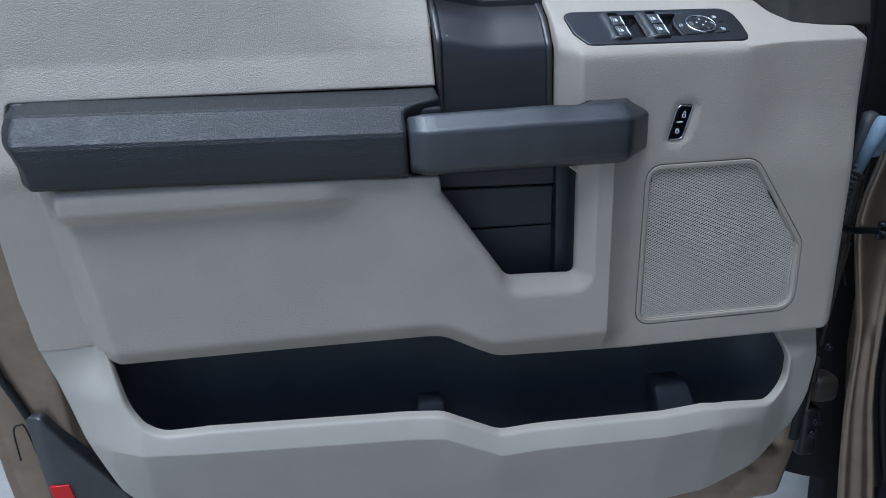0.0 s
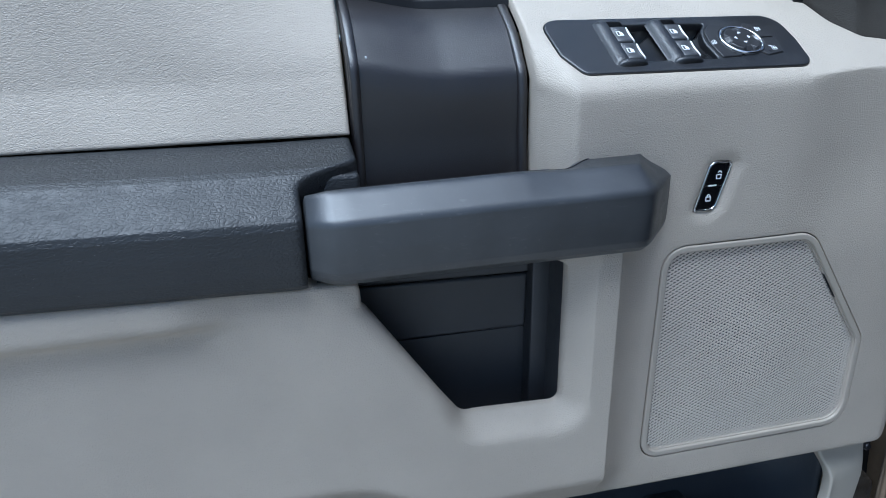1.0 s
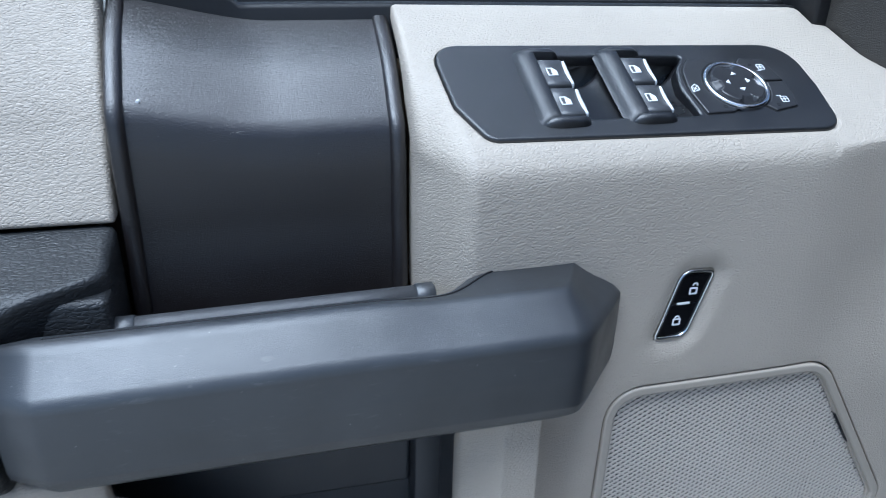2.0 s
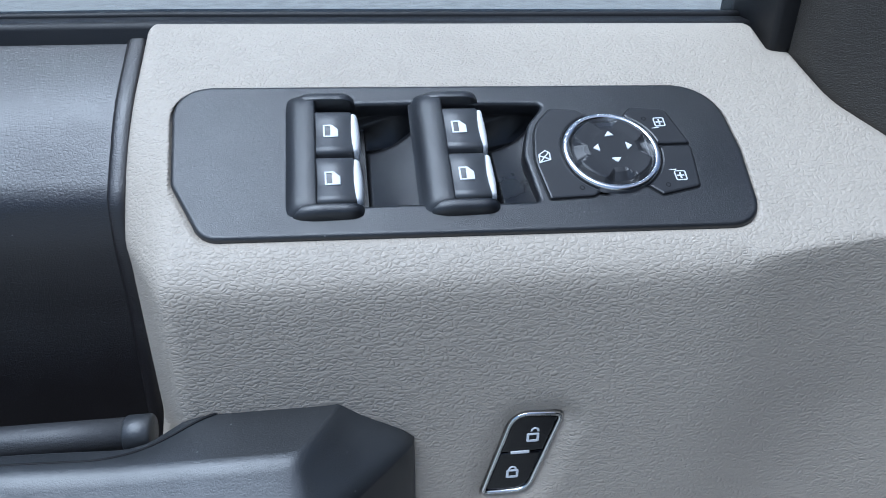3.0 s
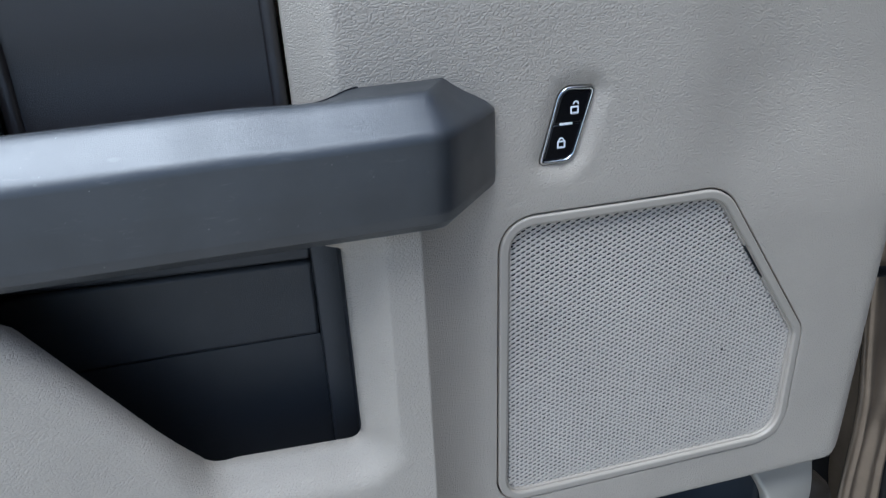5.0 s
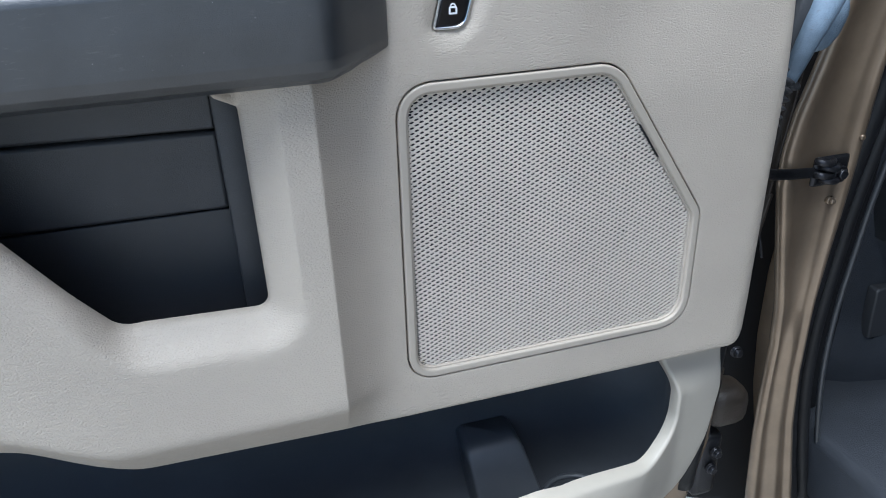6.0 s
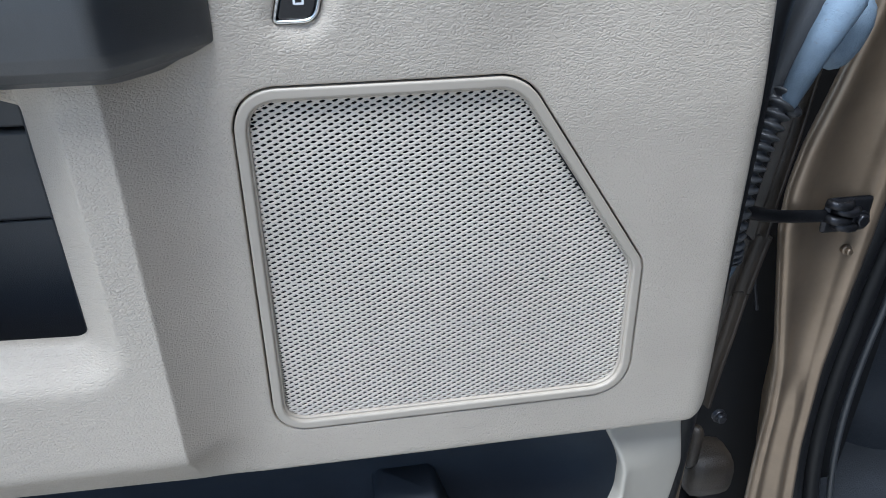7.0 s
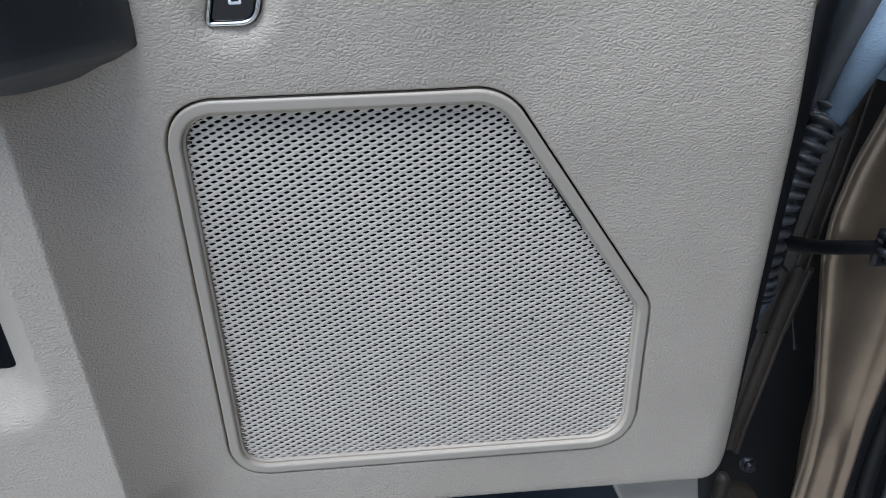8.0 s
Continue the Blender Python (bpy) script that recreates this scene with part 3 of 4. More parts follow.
part("border", edge_strip(1), BLACK_PILLAR, pillar)
part("border", edge_strip(-1), BLACK_PILLAR, pillar)

speck_y = float(pillar_height(np.array([-0.4085]), np.array([1.276]))[0])
part("paint_speck", plate([(-0.4085 + 0.0011 * math.cos(a), 1.276 + 0.0011 * math.sin(a)) for a in np.linspace(0, 2 * math.pi, 9)[:-1]], [], -speck_y - 0.001, -speck_y + 0.0014, FRONT, 0.0003), WHITE, pillar)

# ---- armrest ----
ARM = [(0.062, 1.2075), (0.058, 1.2080), (0.030, 1.2025), (0.004, 1.1975), (-0.003, 1.1945), (-0.008, 1.1905), (-0.035, 1.1705), (-0.0395, 1.1660), (-0.0415, 1.1600), (-0.0430, 1.1400), (-0.0430, 1.1215), (-0.0415, 1.1105), (-0.036, 1.1050), (-0.028, 1.1040), (0.05, 1.1040)]


def resample(profile, step):
    out = []
    for (a, b), (c, d) in zip(profile, profile[1:]):
        long = math.hypot(c - a, d - b)
        n = max(1, int(long / step))
        ts = [k / n for k in range(n)]
        if long > 0.006:
            ts = sorted(set(ts + [0.0009 / long, 1 - 0.0009 / long]))
        out += [(a + (c - a) * t, b + (d - b) * t) for t in ts]
    return out + [profile[-1]]


def armrest():
    prof = resample(ARM, 0.006)
    rows = []
    for y, z in prof:
        xr = -0.4815 + 0.0525 * float(ss(-0.013, 0.016, np.array(y)))
        xl = -0.9520 - 0.018 * float(lin(1.13, 1.18, np.array(z)))
        row = []
        row.append((xl - 0.024, 0.055, z))
        row.append((xl - 0.0225, min(0.055, y + 0.045), z))
        row.append((xl - 0.0195, min(0.055, y + 0.030), z))
        row.append((xl - 0.004, y + 0.005, z))
        for t in np.linspace(0, 1, 90):
            x = xl + (xr - 0.006 - xl) * t
            row.append((x, y, z))
        turn = float(lin(1.165, 1.190, np.array(z)))
        row.append((xr - 0.0018, min(0.06, y + 0.0012 * (1 - turn)), z - 0.0006 * turn))
        row.append((xr, min(0.06, y + 0.0050 - 0.004 * turn), z - 0.001 - 0.003 * turn))
        row.append((xr + 0.0004, min(0.06, y + 0.030 - 0.026 * turn), z - 0.002 - 0.014 * turn))
        row.append((xr + 0.0004, min(0.06, y + 0.060 - 0.050 * turn), z - 0.002 - 0.050 * turn))
        rise = []
        for x, yy, zz in row:
            k = float(lin(-0.50, -0.95, np.array(x)))
            rise.append((x, yy, zz + (0.0145 if zz < 1.15 else 0.011 if zz < 1.205 else 0.0085) * k))
        rows.append(rise)
    return grid_skin(rows)[0]


arm = part("armrest", armrest(), BLACK_SOFT, door, "black grained soft armrest")

# ---- pull handle ----
GRIP = [(0.012, 1.1740), (0.004, 1.1830), (-0.002, 1.1845), (-0.0275, 1.1850), (-0.0308, 1.1840), (-0.0338, 1.1817), (-0.0502, 1.1682), (-0.0524, 1.1658), (-0.0537, 1.1620), (-0.0537, 1.1400), (-0.0525, 1.1215), (-0.0500, 1.1145), (-0.0440, 1.1085), (-0.0300, 1.1025), (0.000, 1.0965), (0.012, 1.0955)]


def grip_drop(x, y, z):
    """How far the handle's top sinks: a little towards its front end, more at its rear edge."""
    along = float(ss(-0.30, -0.25, np.array(x)))
    rear = (1 - float(ss(-0.256, -0.222, np.array(x)))) * float(lin(-0.024, -0.007, np.array(y)))
    return (0.0020 * along + 0.0060 * rear) * float(lin(1.150, 1.178, np.array(z)))


def handle():
    prof = resample(GRIP, 0.005)
    cols = [(-0.4795, 0.020, 0.55), (-0.4790, 0.014, 0.80), (-0.4775, 0.010, 0.90), (-0.4600, 0.0015, 0.985), (-0.4560, 0.0, 1.0)]
    cols += [(x, 0.0, 1.0) for x in np.linspace(-0.44, -0.20, 72)]
    end = [(0.0, 0.0), (0.12, 0.0008), (0.2, 0.003), (0.35, 0.011), (0.55, 0.023), (0.75, 0.035), (0.92, 0.045), (0.97, 0.049), (1.0, 0.056)]
    rows = []
    for x, back, k in cols:
        row = []
        for y, z in prof:
            zz = 1.142 + (z - 1.142) * (k if z < 1.142 else min(1, k + 0.04))
            row.append((x, min(y + back * (1.0 if y < -0.02 else 0.45 if y < 0 else 0.2), 0.014), zz))
        rows.append(row)
    for t, back in end:
        row = []
        for y, z in prof:
            tip = float(np.interp(z, [1.0955, 1.0985, 1.1150, 1.1620, 1.1760, 1.1850], [-0.184, -0.156, -0.1345, -0.1350, -0.1480, -0.1610]))
            x = -0.188 + (tip + 0.188) * t
            row.append((x, min(y + back * float(lin(0.012, -0.04, np.array(y))), 0.014), z))
        rows.append(row)
    shaped = []
    for row in rows:
        out = []
        for x, y, z in row:
            if z > 1.168 and y > -0.026:
                rear = -0.0065 + 0.0210 * float(ss(-0.258, -0.218, np.array(x)))
                y = -0.026 + (y + 0.026) * (rear + 0.026) / 0.038
            out.append((x, y, z))
        shaped.append(out)
    rows = shaped
    rows = [[(x, y, z - grip_drop(x, y, z)) for x, y, z in row] for row in rows]
    rows = [[(x, y, z + (0.0035 if z > 1.13 else 0.0) * float(lin(-0.46, -0.19, np.array(x)))) for x, y, z in row] for row in rows]
    bm, vs = grid_skin(rows)
    bm.faces.new(vs[0])
    bm.faces.new(vs[-1])
    return bm


grab = part("pull_handle", handle(), BLACK_FINE, door, "satin black moulded pull handle with scuffs")


def grip_seam():
    """The fine open seam along the top of the handle, where its rear half is clipped on."""
    pts = []
    for x in np.linspace(-0.455, -0.216, 70):
        y = -0.0225 + 0.0260 * float(ss(-0.268, -0.205, np.array(x)))
        z = 1.1848 - grip_drop(x, y, 1.185) + 0.0035 * float(lin(-0.46, -0.19, np.array(x)))
        pts.append((x, y, z))
    return tube(pts, 0.0006, 6)


part("grip_seam", grip_seam(), DARK, grab)
part("grip_bar", tube([(-0.430, 0.0135, 1.1640), (-0.40, 0.0135, 1.1644), (-0.30, 0.0130, 1.1662), (-0.252, 0.0125, 1.1670)], 0.0075, 16), BLACK_CUP, grab)
part("bar_cap", tube([(-0.4315, 0.0135, 1.1640), (-0.4305, 0.0135, 1.1640), (-0.4195, 0.0135, 1.1641), (-0.4185, 0.0135, 1.1641)], [0.0072, 0.0084, 0.0084, 0.0074], 16), BLACK_FINE, grab)
part("bar_cap", tube([(-0.2630, 0.0125, 1.1669), (-0.2620, 0.0125, 1.1669), (-0.2520, 0.0125, 1.1670), (-0.2510, 0.0125, 1.1670)], [0.0074, 0.0084, 0.0084, 0.0070], 16), BLACK_FINE, grab)
part("armrest_end", block(-0.486, -0.4285, 0.004, 0.062, 1.108, 1.1885, 0.004), BLACK_SOFT, arm)

# ---- pull cup below the handle ----
CUP = [(-0.474, 1.104), (-0.474, 1.06), (-0.392, 0.874), (-0.2360, 0.872), (-0.2360, 1.104)]


def cup_liner():
    bm = bmesh.new()
    lp = dense(rpoly([(a, b, 0.012 if 0 < i < 4 else 0) for i, (a, b) in enumerate(CUP)], 6), 0.01)
    rings = []
    edge_y = panel_depth(lp[:, 0], np.minimum(lp[:, 1], 1.09)) + 0.006
    for t, ins in ((0.0, 0.0), (0.35, 0.002), (1.0, 0.005)):
        rings.append([(a, min(0.052, y0 + (0.052 - y0) * t), b) for (a, b), y0 in zip(inset(lp, ins), edge_y if area(lp) > 0 else edge_y[::-1])])
    bm, vs = grid_skin(rings, bm, True)
    return bm


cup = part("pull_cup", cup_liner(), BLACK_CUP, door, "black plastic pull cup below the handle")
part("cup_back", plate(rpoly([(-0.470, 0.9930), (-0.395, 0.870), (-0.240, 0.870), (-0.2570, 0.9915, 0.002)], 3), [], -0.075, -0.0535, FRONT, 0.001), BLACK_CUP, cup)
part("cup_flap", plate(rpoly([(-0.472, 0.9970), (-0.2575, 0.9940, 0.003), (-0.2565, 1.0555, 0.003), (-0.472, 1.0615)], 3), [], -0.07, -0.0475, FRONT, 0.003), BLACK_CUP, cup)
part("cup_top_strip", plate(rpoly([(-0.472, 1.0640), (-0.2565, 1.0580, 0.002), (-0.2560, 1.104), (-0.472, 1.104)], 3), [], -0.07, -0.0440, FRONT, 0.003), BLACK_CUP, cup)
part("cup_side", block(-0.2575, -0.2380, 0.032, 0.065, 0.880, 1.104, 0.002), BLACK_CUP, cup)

# ---- speaker ----
speaker = part("speaker_frame", plate(SPEAKER, [inset(SPEAKER, 0.0068)], -0.012, 0.0012, FRONT, 0.0013), GREY_SMOOTH, door, "smooth grey plastic speaker surround")
part("inner_step", plate(inset(SPEAKER, 0.0060), [inset(SPEAKER, 0.0084)], -0.012, -0.0018, FRONT, 0.0006), GREY_SMOOTH, speaker)
part("speaker_backing", plate(inset(SPEAKER, -0.002), [], -0.026, -0.022, FRONT, 0.0005), DARK, speaker)


def mesh_cells():
    """Expanded metal: staggered cells, each a ring of strand round a slanting hole."""
    bm = bmesh.new()
    p, q, c = 0.00735, 0.00206, 0.0006
    b = q - c
    line = np.asarray(inset(SPEAKER, 0.0076))
    cells = []
    for j in range(-72, 72):
        for i in range(-24, 24):
            cells.append((i * p + (p / 2 if j % 2 else 0), 0.957 + j * q))
    cells = np.array(cells)
    cells = cells[inside(line, cells)]
    pool = {}

    def vert(x, z, y):
        key = (round(x, 5), round(z, 5), round(y, 5))
        if key not in pool:
            pool[key] = bm.verts.new((x, y, z))
        return pool[key]
    hexa = [(0, b), (p / 2, c), (p / 2, -c), (0, -b), (-p / 2, -c), (-p / 2, c)]
    hole = [(0.066, 0.66), (0.256, 0.26), (0.178, -0.24), (-0.066, -0.64), (-0.256, -0.24), (-0.178, 0.26)]
    for cx, cz in cells:
        outer, mid, inner = [], [], []
        for k6, (dx, dz) in enumerate(hexa):
            outer.append(vert(cx + dx, cz + dz, (0.0038, 0.0041, 0.0041, 0.0038, 0.0041, 0.0041)[k6]))
            hx, hz = hole[k6]
            mid.append(bm.verts.new((cx + hx * p * 1.18, (0.0037, 0.0040, 0.0041, 0.0040, 0.0040, 0.0038)[k6], cz + hz * b * 1.15)))
            inner.append(bm.verts.new((cx + hx * p, (0.0041, 0.0044, 0.0045, 0.0044, 0.0043, 0.0041)[k6], cz + hz * b)))
        for a, d in ((outer, mid), (mid, inner)):
            for k in range(6):
                m = (k + 1) % 6
                bm.faces.new((a[k], a[m], d[m], d[k]))
    return bm


part("speaker_grille", mesh_cells(), GRILLE, speaker, "light grey expanded metal mesh")
part("grille_gap", plate([(0.0637, 1.0342), (0.0644, 1.0347), (0.0842, 1.0046), (0.0835, 1.0041)], [], -0.006, -0.0012, FRONT, 0.0002), DARK, speaker)
for dx, dz, r in ((0.0595, 0.940, 0.0008), (0.0545, 1.008, 0.0009)):
    part("grille_speck", plate([(dx + r * math.cos(a), dz + 1.3 * r * math.sin(a)) for a in np.linspace(0, 2 * math.pi, 9)[:-1]], [], -0.004, -0.0038, FRONT, 0.0001), DARK, speaker)

# ---- lock switch ----
LOCK_M = FRONT @ Matrix.Translation((0, 0, -0.0046))
lock = part("lock_switch", plate(LOCK, [inset(LOCK, 0.0021)], -0.010, 0.0030, LOCK_M, 0.0009), CHROME, door, "chrome framed black door lock switch")
key_area = np.asarray(inset(LOCK, 0.0024))


def cut(poly, keep):
    """The half of an outline on the side where keep(point) is positive, cut by a straight line."""
    out, n = [], len(poly)
    for i in range(n):
        a, b = np.array(poly[i]), np.array(poly[(i + 1) % n])
        ka, kb = keep(a), keep(b)
        if ka >= 0:
            out.append(tuple(a))
        if (ka >= 0) != (kb >= 0):
            out.append(tuple(a + (b - a) * ka / (ka - kb)))
    return out


part("lock_key", plate(cut(key_area, lambda q: q[1] - 1.1478), [], -0.008, 0.0020, LOCK_M, 0.0006), GLOSS, lock)
part("lock_key", plate(cut(key_area, lambda q: 1.1470 - q[1]), [], -0.008, 0.0020, LOCK_M, 0.0006), GLOSS, lock)


def moved(poly, dx, dz, k=1.0, shear=0.0):
    return [(x * k + dx + shear * z * k, z * k + dz) for x, z in poly]


def bar(x0, x1, z0, z1, shear=0.0):
    return [(x0 + shear * z0, z0), (x1 + shear * z0, z0), (x1 + shear * z1, z1), (x0 + shear * z1, z1)]


def padlock(dx, dz, is_open, k=1.25):
    bm = plate(moved(rpoly([(-0.0024, -0.0030, 0.0006), (0.0024, -0.0030, 0.0006), (0.0024, 0.0012, 0.0005), (-0.0024, 0.0012, 0.0005)], 3), dx, dz, k), [moved(bar(-0.0014, 0.0014, -0.0020, 0.0003), dx, dz, k)], 0.0015, 0.00225, LOCK_M, 0.0001)
    a0, a1 = (-0.2, math.pi) if is_open else (0.0, math.pi)
    lift, side = (0.0022, 0.0006) if is_open else (0.0012, 0.0)
    arc = [(0.0017 * math.cos(a) + side, 0.0018 * math.sin(a) + lift) for a in np.linspace(a0, a1, 10)]
    arc2 = [(0.0009 * math.cos(a) + side, 0.0010 * math.sin(a) + lift) for a in np.linspace(a1, a0, 10)]
    legs = arc + arc2
    plate(moved(legs, dx, dz, k), [], 0.0015, 0.00225, LOCK_M, 0.0001, bm)
    return bm


part("lock_icon", padlock(-0.0800, 1.1572, True), WHITE, lock)
part("lock_icon", padlock(-0.0886, 1.1350, False), WHITE, lock)
part("lock_marker", plate(bar(-0.0900, -0.0812, 1.1466, 1.1482), [], 0.001, 0.0024, LOCK_M, 0.0002), SILVER, lock)

# ---- window switch plate ----
WELL_A = rpoly([(-0.0730, 0.0335, 0.002), (-0.0200, 0.0325, 0.004), (-0.0200, -0.0245, 0.002), (-0.0730, -0.0235, 0.002)], 4)
WELL_B = rpoly([(-0.0150, 0.0320, 0.002), (0.0340, 0.0295, 0.002), (0.0240, 0.0170, 0.012), (0.0192, 0.0000, 0.02), (0.0222, -0.0262, 0.002), (-0.0150, -0.0255, 0.002)], 5)


bezel = part("switch_plate", plate(BEZEL_LINE, [WELL_A, WELL_B], -0.006, 0.0020, BEZ, 0.0016), BEZEL, door, "black textured window switch plate")


def well_tray(u0, u1, v0, v1, rock):
    """Beside the rockers a ramp dives towards the upper rear corner, where the well is open and deep."""
    rows = []
    us = sorted(set(list(np.linspace(u0, u1, 26)) + [rock - 0.0003, rock + 0.0003]))
    for v in np.linspace(v0, v1, 40):
        t = (v - v0) / (v1 - v0)
        row = [(u0, v, 0.001)]
        for u in us:
            s = max(0.0, (u - rock) / (u1 - rock))
            edge = 0.66 + 0.33 * s ** 1.7
            ramp_h = -0.0010 - 0.0125 * t * (1 - 0.8 * s) - 0.0015 * math.sin(s * math.pi)
            row.append((u, v, -0.016 if u < rock else ramp_h - 0.018 * float(ss(edge - 0.008, edge + 0.02, np.array(t)))))
        row.append((u1, v, 0.001))
        rows.append([on_plate(*q) for q in row])
    bm, vs = grid_skin(rows)
    for r in (vs[0], vs[-1]):
        bm.faces.new(r)
    return bm


part("switch_well", well_tray(-0.0735, -0.0195, -0.0250, 0.0340, -0.0496), WELL, bezel)
part("switch_well", well_tray(-0.0155, 0.0345, -0.0268, 0.0325, 0.0066), WELL, bezel)


def hood(du, dv):
    """The raised guard along one pair of window switches: a sloping rear side with a lip above and below."""
    prof = [(-0.0856, 0.0004), (-0.0846, 0.0011), (-0.0833, 0.0025), (-0.0820, 0.0040), (-0.0806, 0.0052), (-0.0788, 0.0061), (-0.0755, 0.0066), (-0.0714, 0.0067), (-0.0708, 0.0064), (-0.0706, 0.0055), (-0.0706, -0.004)]
    rows = []
    for v in np.linspace(-0.0295, 0.0395, 26):
        k = min(1.0, (0.0395 - v) / 0.010, (v + 0.0295) / 0.008)
        k = math.sqrt(max(0.0, 1 - (1 - max(0.0, k)) ** 2))
        skew = 0.0015 * (1 - k)
        rows.append([on_plate(u + du + skew, v + dv, 0.0006 + (h - 0.0006) * k if h > 0 else h) for u, h in prof])
    bm, vs = grid_skin(rows)
    for v0, v1, u1 in ((0.0325, 0.0398, -0.0530), (-0.0250, -0.0312, -0.0515)):
        rr = []
        for t in (0.0, 0.06, 0.14, 0.24, 0.36, 0.5, 0.62, 0.74, 0.84, 0.92, 0.97, 1.0):
            u = -0.0822 + (u1 + 0.0822) * t
            left = math.sqrt(max(0.0, 1 - (1 - min(1.0, t / 0.42)) ** 2))
            right = math.sqrt(max(0.0, 1 - max(0.0, (t - 0.80) / 0.21) ** 2))
            hh = 0.0068 * (1 - 0.15 * t * t) * left * right
            wide = 0.55 + 0.45 * left * right
            rr.append([on_plate(u + du, v0 + dv + (v1 - v0) * s * (wide if s > 0.3 else 1), max(0.0004, hh * w) if w else -0.004) for s, w in ((0.0, 0.0), (0.02, 0.96), (0.1, 1.0), (0.3, 1.0), (0.5, 0.96), (0.68, 0.84), (0.82, 0.62), (0.93, 0.34), (1.0, 0.04))])
        b2, v2 = grid_skin(rr, bm)
        bm.faces.new(v2[-1])
    return bm


part("switch_guard", hood(-0.0006, 0), BEZEL, bezel)
part("switch_guard", hood(0.0562, -0.0010), BEZEL, bezel)


def rocker(du, dv):
    rows = []
    for v, h in ((0.0, -0.002), (0.0003, 0.0056), (0.0013, 0.0068), (0.004, 0.0066), (0.008, 0.0061), (0.0125, 0.0058), (0.018, 0.0063), (0.0226, 0.0072), (0.0237, 0.0064), (0.0240, -0.002)):
        rows.append([on_plate(u + du, v + dv, h - e if h > 0 else h) for u, e in ((-0.0004, 0.006), (-0.0002, 0.0008), (0.0005, 0.0), (0.008, 0.0003), (0.0152, 0.0006), (0.0160, 0.0014), (0.0162, 0.006))])
    bm, vs = grid_skin(rows)
    return bm


def strip(du, dv):
    """The bright end of a rocker: a lens-shaped cap, widest at its middle."""
    rows = []
    for v, h in ((0.0010, -0.001), (0.0012, 0.0056), (0.0022, 0.0064), (0.0065, 0.0061), (0.0120, 0.0058), (0.0175, 0.0062), (0.0217, 0.0068), (0.0227, 0.0058), (0.0229, -0.001)):
        k = ((v - 0.012) / 0.011) ** 2
        a, b = 0.0153 + 0.0008 * k, 0.0194 - 0.0010 * k
        rows.append([on_plate(a + (b - a) * t + du, v + dv, h - e if h > 0 else h) for t, e in ((0.0, 0.0040), (0.02, 0.0004), (0.12, 0.0), (0.45, 0.0003), (0.75, 0.0012), (0.96, 0.0034), (1.0, 0.0075))])
    return grid_skin(rows)[0]


def window_icon(du, dv, k=1.0):
    m = BEZ @ Matrix.Translation((0, 0, 0.0059))
    line = [(-0.0032, -0.0034), (0.0032, -0.0034), (0.0032, 0.0008), (0.0006, 0.0036), (-0.0032, 0.0036)]
    inner = [(-0.0025, -0.0027), (-0.0001, -0.0027), (-0.0001, 0.0029), (-0.0025, 0.0029)]
    return plate(moved(line, du, dv, k), [moved(inner, du, dv, k)], -0.0008, 0.00035, m, 0.00005)


for du, dv in ((-0.0713, 0.0012), (-0.0713, -0.0250), (-0.0148, 0.0008), (-0.0148, -0.0256)):
    part("window_switch", rocker(du, dv), BUTTON, bezel)
    part("switch_tip", strip(du, dv), SILVER, bezel, "bright silver switch edge")
    part("window_icon", window_icon(du + 0.0066, dv + 0.0128), WHITE, bezel)

# mirror control
K_U, K_V = 0.0590, -0.0021


def disc(rings, sides=56, squash=1.0):
    rows = [[on_plate(K_U + r * math.cos(a), K_V + r * math.sin(a), h) for a in np.linspace(0, 2 * math.pi, sides, endpoint=False)] for r, h in rings]
    bm, vs = grid_skin(rows, None, True)
    if rings[-1][0] < 0.02:
        bm.faces.new(vs[-1])
    return bm


part("knob_ring", disc([(0.0222, -0.002), (0.0223, 0.0036), (0.0220, 0.0043), (0.0212, 0.0047), (0.0200, 0.0047), (0.0193, 0.0042), (0.0191, -0.002)]), CHROME, bezel, "chrome ring round the mirror knob")


def knob():
    """A flat round button with a faceted notch cut into its rim on each of four sides."""
    rings = [(0.0189, -0.001), (0.0186, 0.0030), (0.0178, 0.0056), (0.0170, 0.0061), (0.0150, 0.0060), (0.0132, 0.0059), (0.0112, 0.0058), (0.0040, 0.0057)]
    rows = []
    for r, h in rings:
        row = []
        for a in np.linspace(0, 2 * math.pi, 120, endpoint=False):
            off = abs((a - 0.03 + math.pi / 4) % (math.pi / 2) - math.pi / 4)
            reach = 0.0122 + 0.0052 * max(0.0, off - 0.22) / 0.20
            cut_h = -0.0030 * max(0.0, min(1.0, (r - reach) / 0.0055)) if off < 0.44 and r < 0.0188 else 0.0
            row.append(on_plate(K_U + r * math.cos(a), K_V + r * math.sin(a), max(h + cut_h, -0.001)))
        rows.append(row)
    bm, vs = grid_skin(rows, None, True)
    bm.faces.new(vs[-1])
    return bm


part("mirror_knob", knob(), KNOB, bezel, "round black mirror adjusting knob", smooth=False)
for a in range(4):
    w = a * math.pi / 2 + 0.03
    tri = [(0.0090, 0.0), (0.0064, 0.0021), (0.0064, -0.0021)]
    m = BEZ @ Matrix.Translation((K_U, K_V + 0.0005, 0.0059)) @ Matrix.Rotation(w, 4, "Z")
    part("knob_arrow", plate(tri, [], -0.0008, 0.0004, m, 0.00005), WHITE, bezel)


def ring_cut(poly):
    """Outline of a pad whose side towards the knob follows the knob's ring."""
    out = []
    for q in dense(poly, 0.0015):
        d = np.array(q) - (K_U, K_V)
        r = np.linalg.norm(d)
        out.append(tuple(q if r > 0.0230 else np.array((K_U, K_V)) + d / r * 0.0230))
    return out


